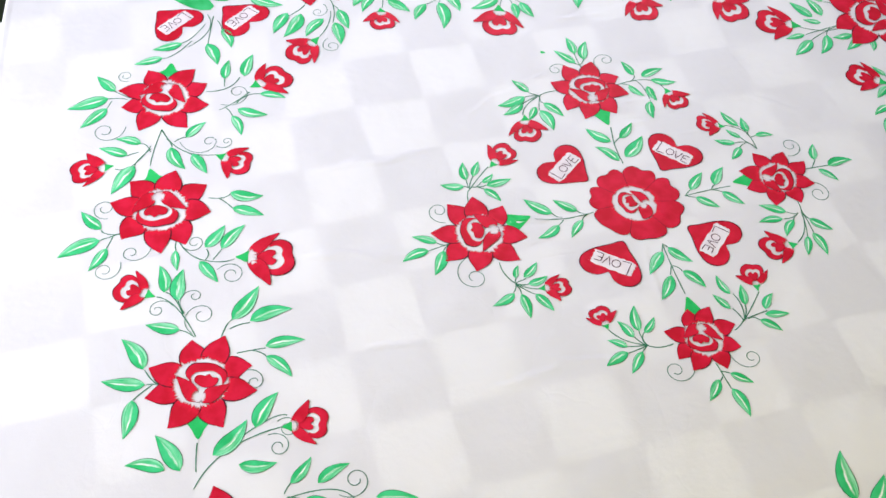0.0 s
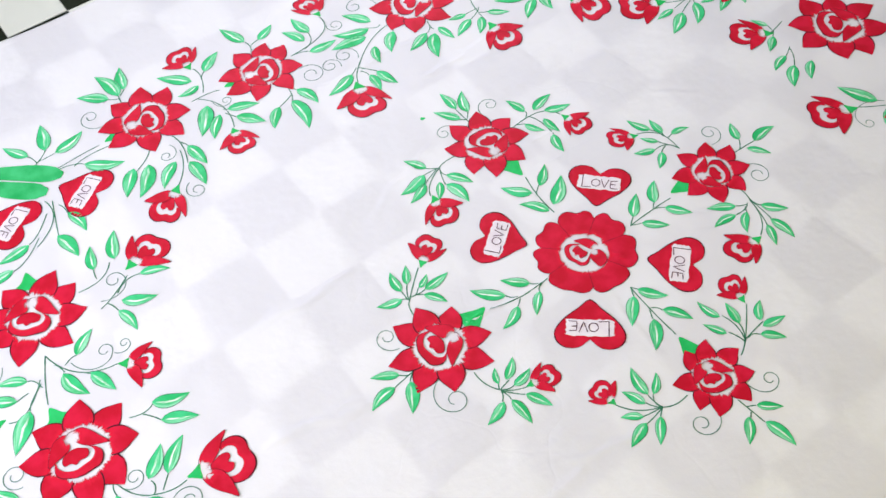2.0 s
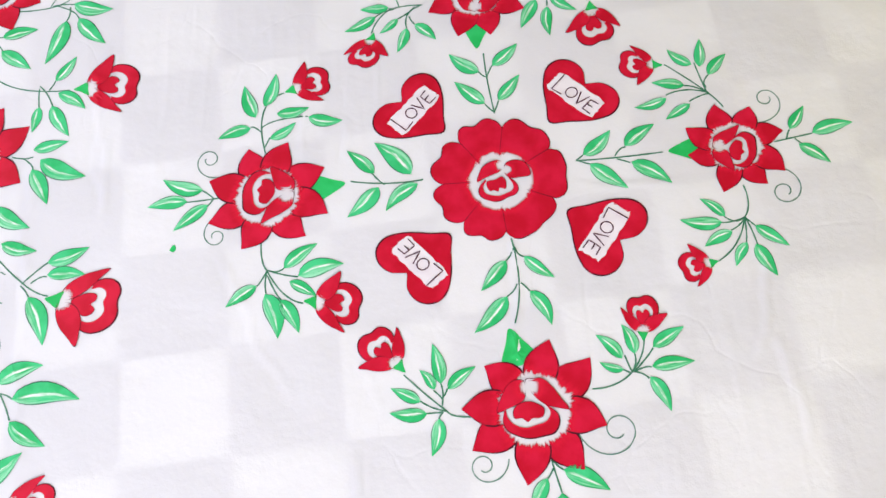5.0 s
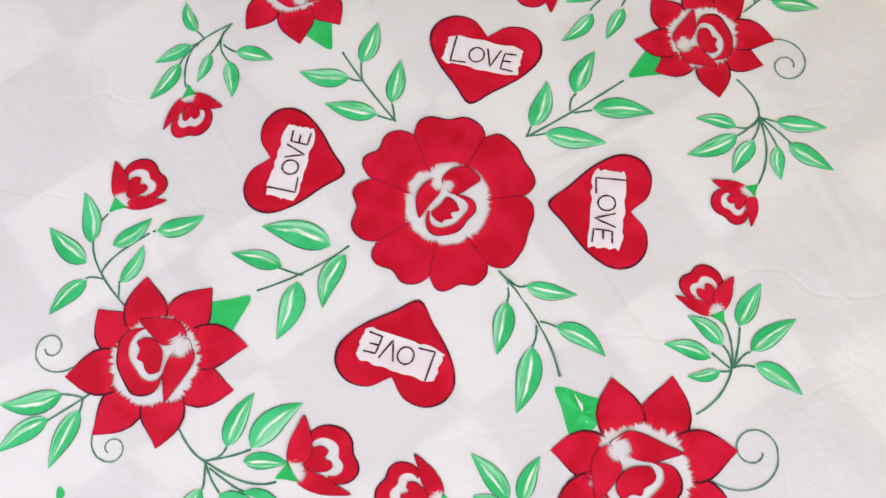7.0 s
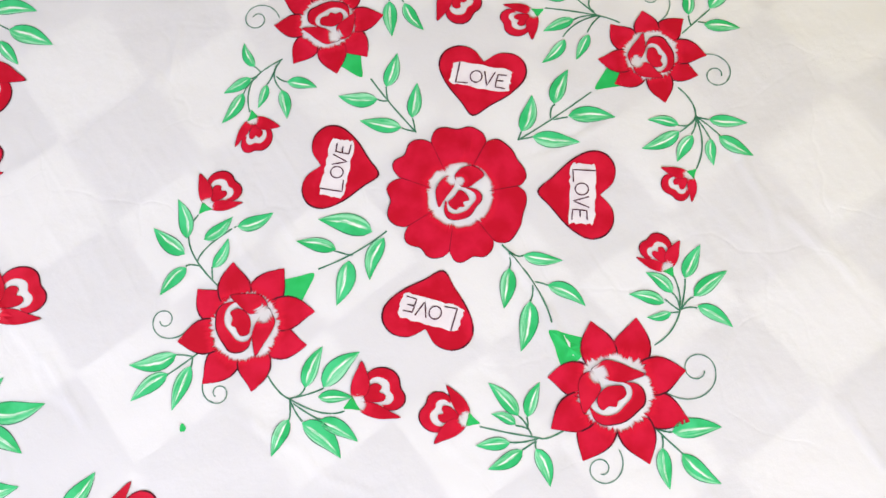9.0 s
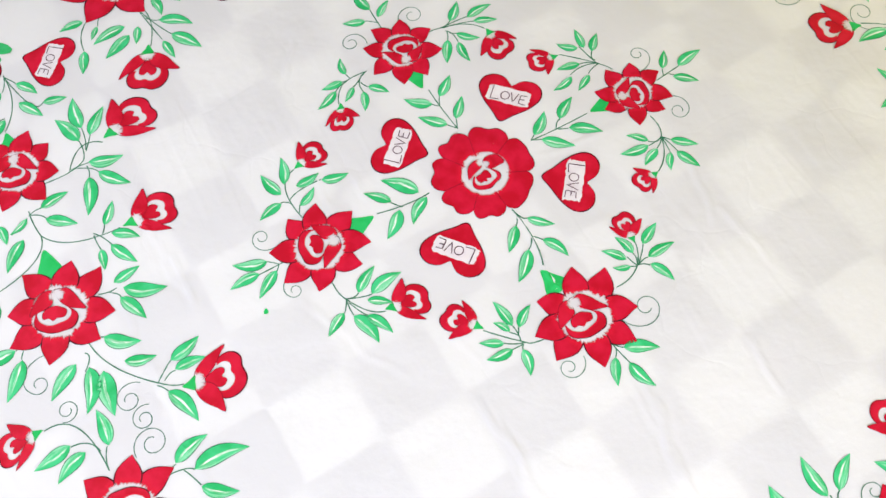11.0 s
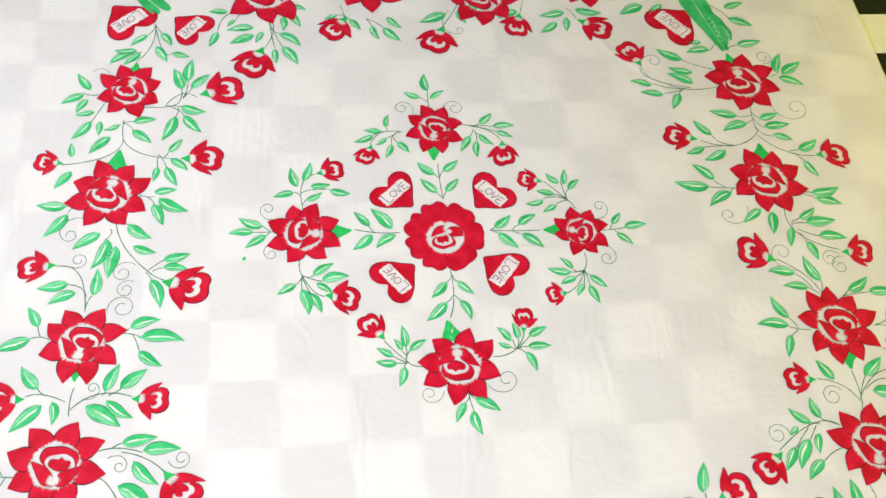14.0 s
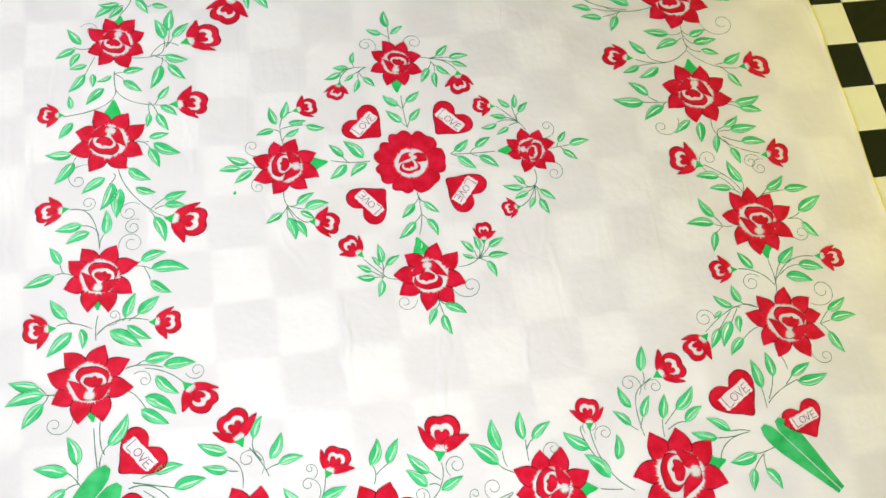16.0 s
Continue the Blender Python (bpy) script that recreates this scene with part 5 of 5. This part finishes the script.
heart(-0.028, -0.032, -38, 0.092)
bud(-0.717, 0.437, 19, 0.111)
bud(-0.748, 0.240, 2, 0.106)
heart(-0.800, 0.701, -38, 0.088)
heart(-0.963, 0.736, -48, 0.104)
ribbon_leaf(-0.944, 0.826, -43, 0.162)
bud(-0.567, 0.605, -113, 0.108)
bud(-1.021, 0.223, 175, 0.070)
bud(-0.762, -0.095, -13, 0.109)
bud(-0.998, -0.059, -178, 0.084)
bud(-1.018, -0.374, -174, 0.084)
bud(-0.799, -0.377, -4, 0.077)
bud(-0.718, -0.534, -50, 0.102)
heart(-0.864, -0.740, 40, 0.093)
ribbon_leaf(-1.040, -0.948, 51, 0.270)
heart(-0.872, -0.890, 39, 0.092)
bud(-0.582, -0.705, 117, 0.099)
bud(-0.397, -0.797, 63, 0.085)
bud(-0.405, -1.002, -88, 0.087)
bud(-0.129, -0.782, 83, 0.115)
bud(-0.069, -0.937, -118, 0.085)
bud(0.243, -0.741, 83, 0.084)
bud(0.429, -0.625, 24, 0.092)
ribbon_leaf(0.837, -0.942, 128, 0.233)
heart(0.664, -0.742, 123, 0.100)
heart(0.810, -0.810, 112, 0.081)
bud(0.694, -0.034, 165, 0.099)
bud(0.870, -0.010, -6, 0.084)
bud(0.715, -0.351, -180, 0.080)
bud(0.939, -0.328, -6, 0.082)
bud(0.594, -0.521, -139, 0.092)
bud(0.451, 0.574, 118, 0.093)
bud(0.293, 0.738, -27, 0.107)
heart(0.622, 0.784, -136, 0.115)
ribbon_leaf(0.703, 0.638, 108, 0.237)
bud(0.563, 0.326, 164, 0.091)
bud(0.876, 0.279, 7, 0.093)
bud(-0.348, 0.723, -125, 0.098)
bud(-0.087, 0.700, -109, 0.109)
bud(0.132, 0.754, -103, 0.089)

def paint_spot(x, y, size, mat, label):
    """A stray fleck of paint."""
    rnd = random.Random(int(x * 9973))
    ring = [(math.cos(k * math.pi / 4) * rnd.uniform(0.6, 1.3), math.sin(k * math.pi / 4) * rnd.uniform(0.4, 0.9)) for k in range(8)]
    return outline_shape("paint_spot", SHEET, ring, x, y, size, 60, mat, 0, label=label)


paint_spot(-0.584, -0.038, 0.006, SEPAL, "stray fleck of green paint")

# ---------------------------------------------------------------- yellow cloth bundle beside the sheet


def yellow_bundle():
    n, m = 28, 12
    verts, faces = [], []
    for i in range(n):
        a = 2 * math.pi * i / n
        wob = 1 + 0.10 * math.sin(3 * a + 1) + 0.05 * math.sin(7 * a)
        for j in range(m):
            s = j / (m - 1)
            r = wob * (1 - s ** 2.2) ** 0.5
            z = 0.001 + 0.085 * s + 0.006 * math.sin(5 * a + 4 * s) * s
            verts.append((1.46 + 0.235 * r * math.cos(a), 0.86 + 0.20 * r * math.sin(a), z))
    for i in range(n):
        for j in range(m - 1):
            k = (i + 1) % n
            faces.append((i * m + j, k * m + j, k * m + j + 1, i * m + j + 1))
    return tagged(mesh_object("cloth_bundle", verts, faces, YELLOW_CLOTH, smooth=True), "bright yellow cloth bundle lying on the checkered floor", "cloth")


yellow_bundle()

# ---------------------------------------------------------------- floor
TILE, GX, GY, SKEW = 0.15, 1.272, 0.354, 2.9


def make_floor():
    x0, x1, y0, y1, _ = ROOM
    base = tagged(box("floor", (x0 - 0.1, y0 - 0.1, -0.05), (x1 + 0.1, y1 + 0.1, -0.0032), GROUT), "black and white checkered tile floor", "floor", kind="structure")
    h, e = TILE / 2 - 0.0011, 0.0012
    v = [(-h, -h, -0.0035), (h, -h, -0.0035), (h, h, -0.0035), (-h, h, -0.0035), (-h, -h, -e), (h, -h, -e), (h, h, -e), (-h, h, -e),
         (-h + e, -h + e, 0), (h - e, -h + e, 0), (h - e, h - e, 0), (-h + e, h - e, 0)]
    f = [(8, 9, 10, 11)] + [(a, (a + 1) % 4, (a + 1) % 4 + 4, a + 4) for a in range(4)] + [(a + 4, (a + 1) % 4 + 4, (a + 1) % 4 + 8, a + 8) for a in range(4)]
    kinds = []
    for name, mat in (("tile", TILE_WHITE), ("tile", TILE_BLACK)):
        me = bpy.data.meshes.new(name)
        me.from_pydata(v, [], f)
        me.materials.append(mat)
        kinds.append(me)
    co, si = math.cos(radians(SKEW)), math.sin(radians(SKEW))
    rest = {0: ([], []), 1: ([], [])}
    for i in range(-26, 8):
        for j in range(-27, 22):
            ux, uy = (i + 0.5) * TILE, (j + 0.5) * TILE
            cx, cy = GX + ux * co - uy * si, GY + ux * si + uy * co
            if not (x0 < cx < x1 and y0 < cy < y1):
                continue
            dark = 1 if (i + j) % 2 == 0 else 0
            if -1.38 < cx < 1.5 and -1.4 < cy < 0.9:
                ob = new("tile", kinds[dark])
                ob.parent, ob.location, ob.rotation_euler = base, (cx, cy, 0), (0, 0, radians(SKEW))
            else:
                vs, fs = rest[dark]
                fs += [tuple(k + len(vs) for k in q) for q in f]
                vs += [(a * co - b * si + cx, a * si + b * co + cy, c) for a, b, c in v]
    for dark, mat in ((0, TILE_WHITE), (1, TILE_BLACK)):
        tagged(mesh_object("far_tiles", *rest[dark], mat, base), kind="stuff")


make_floor()
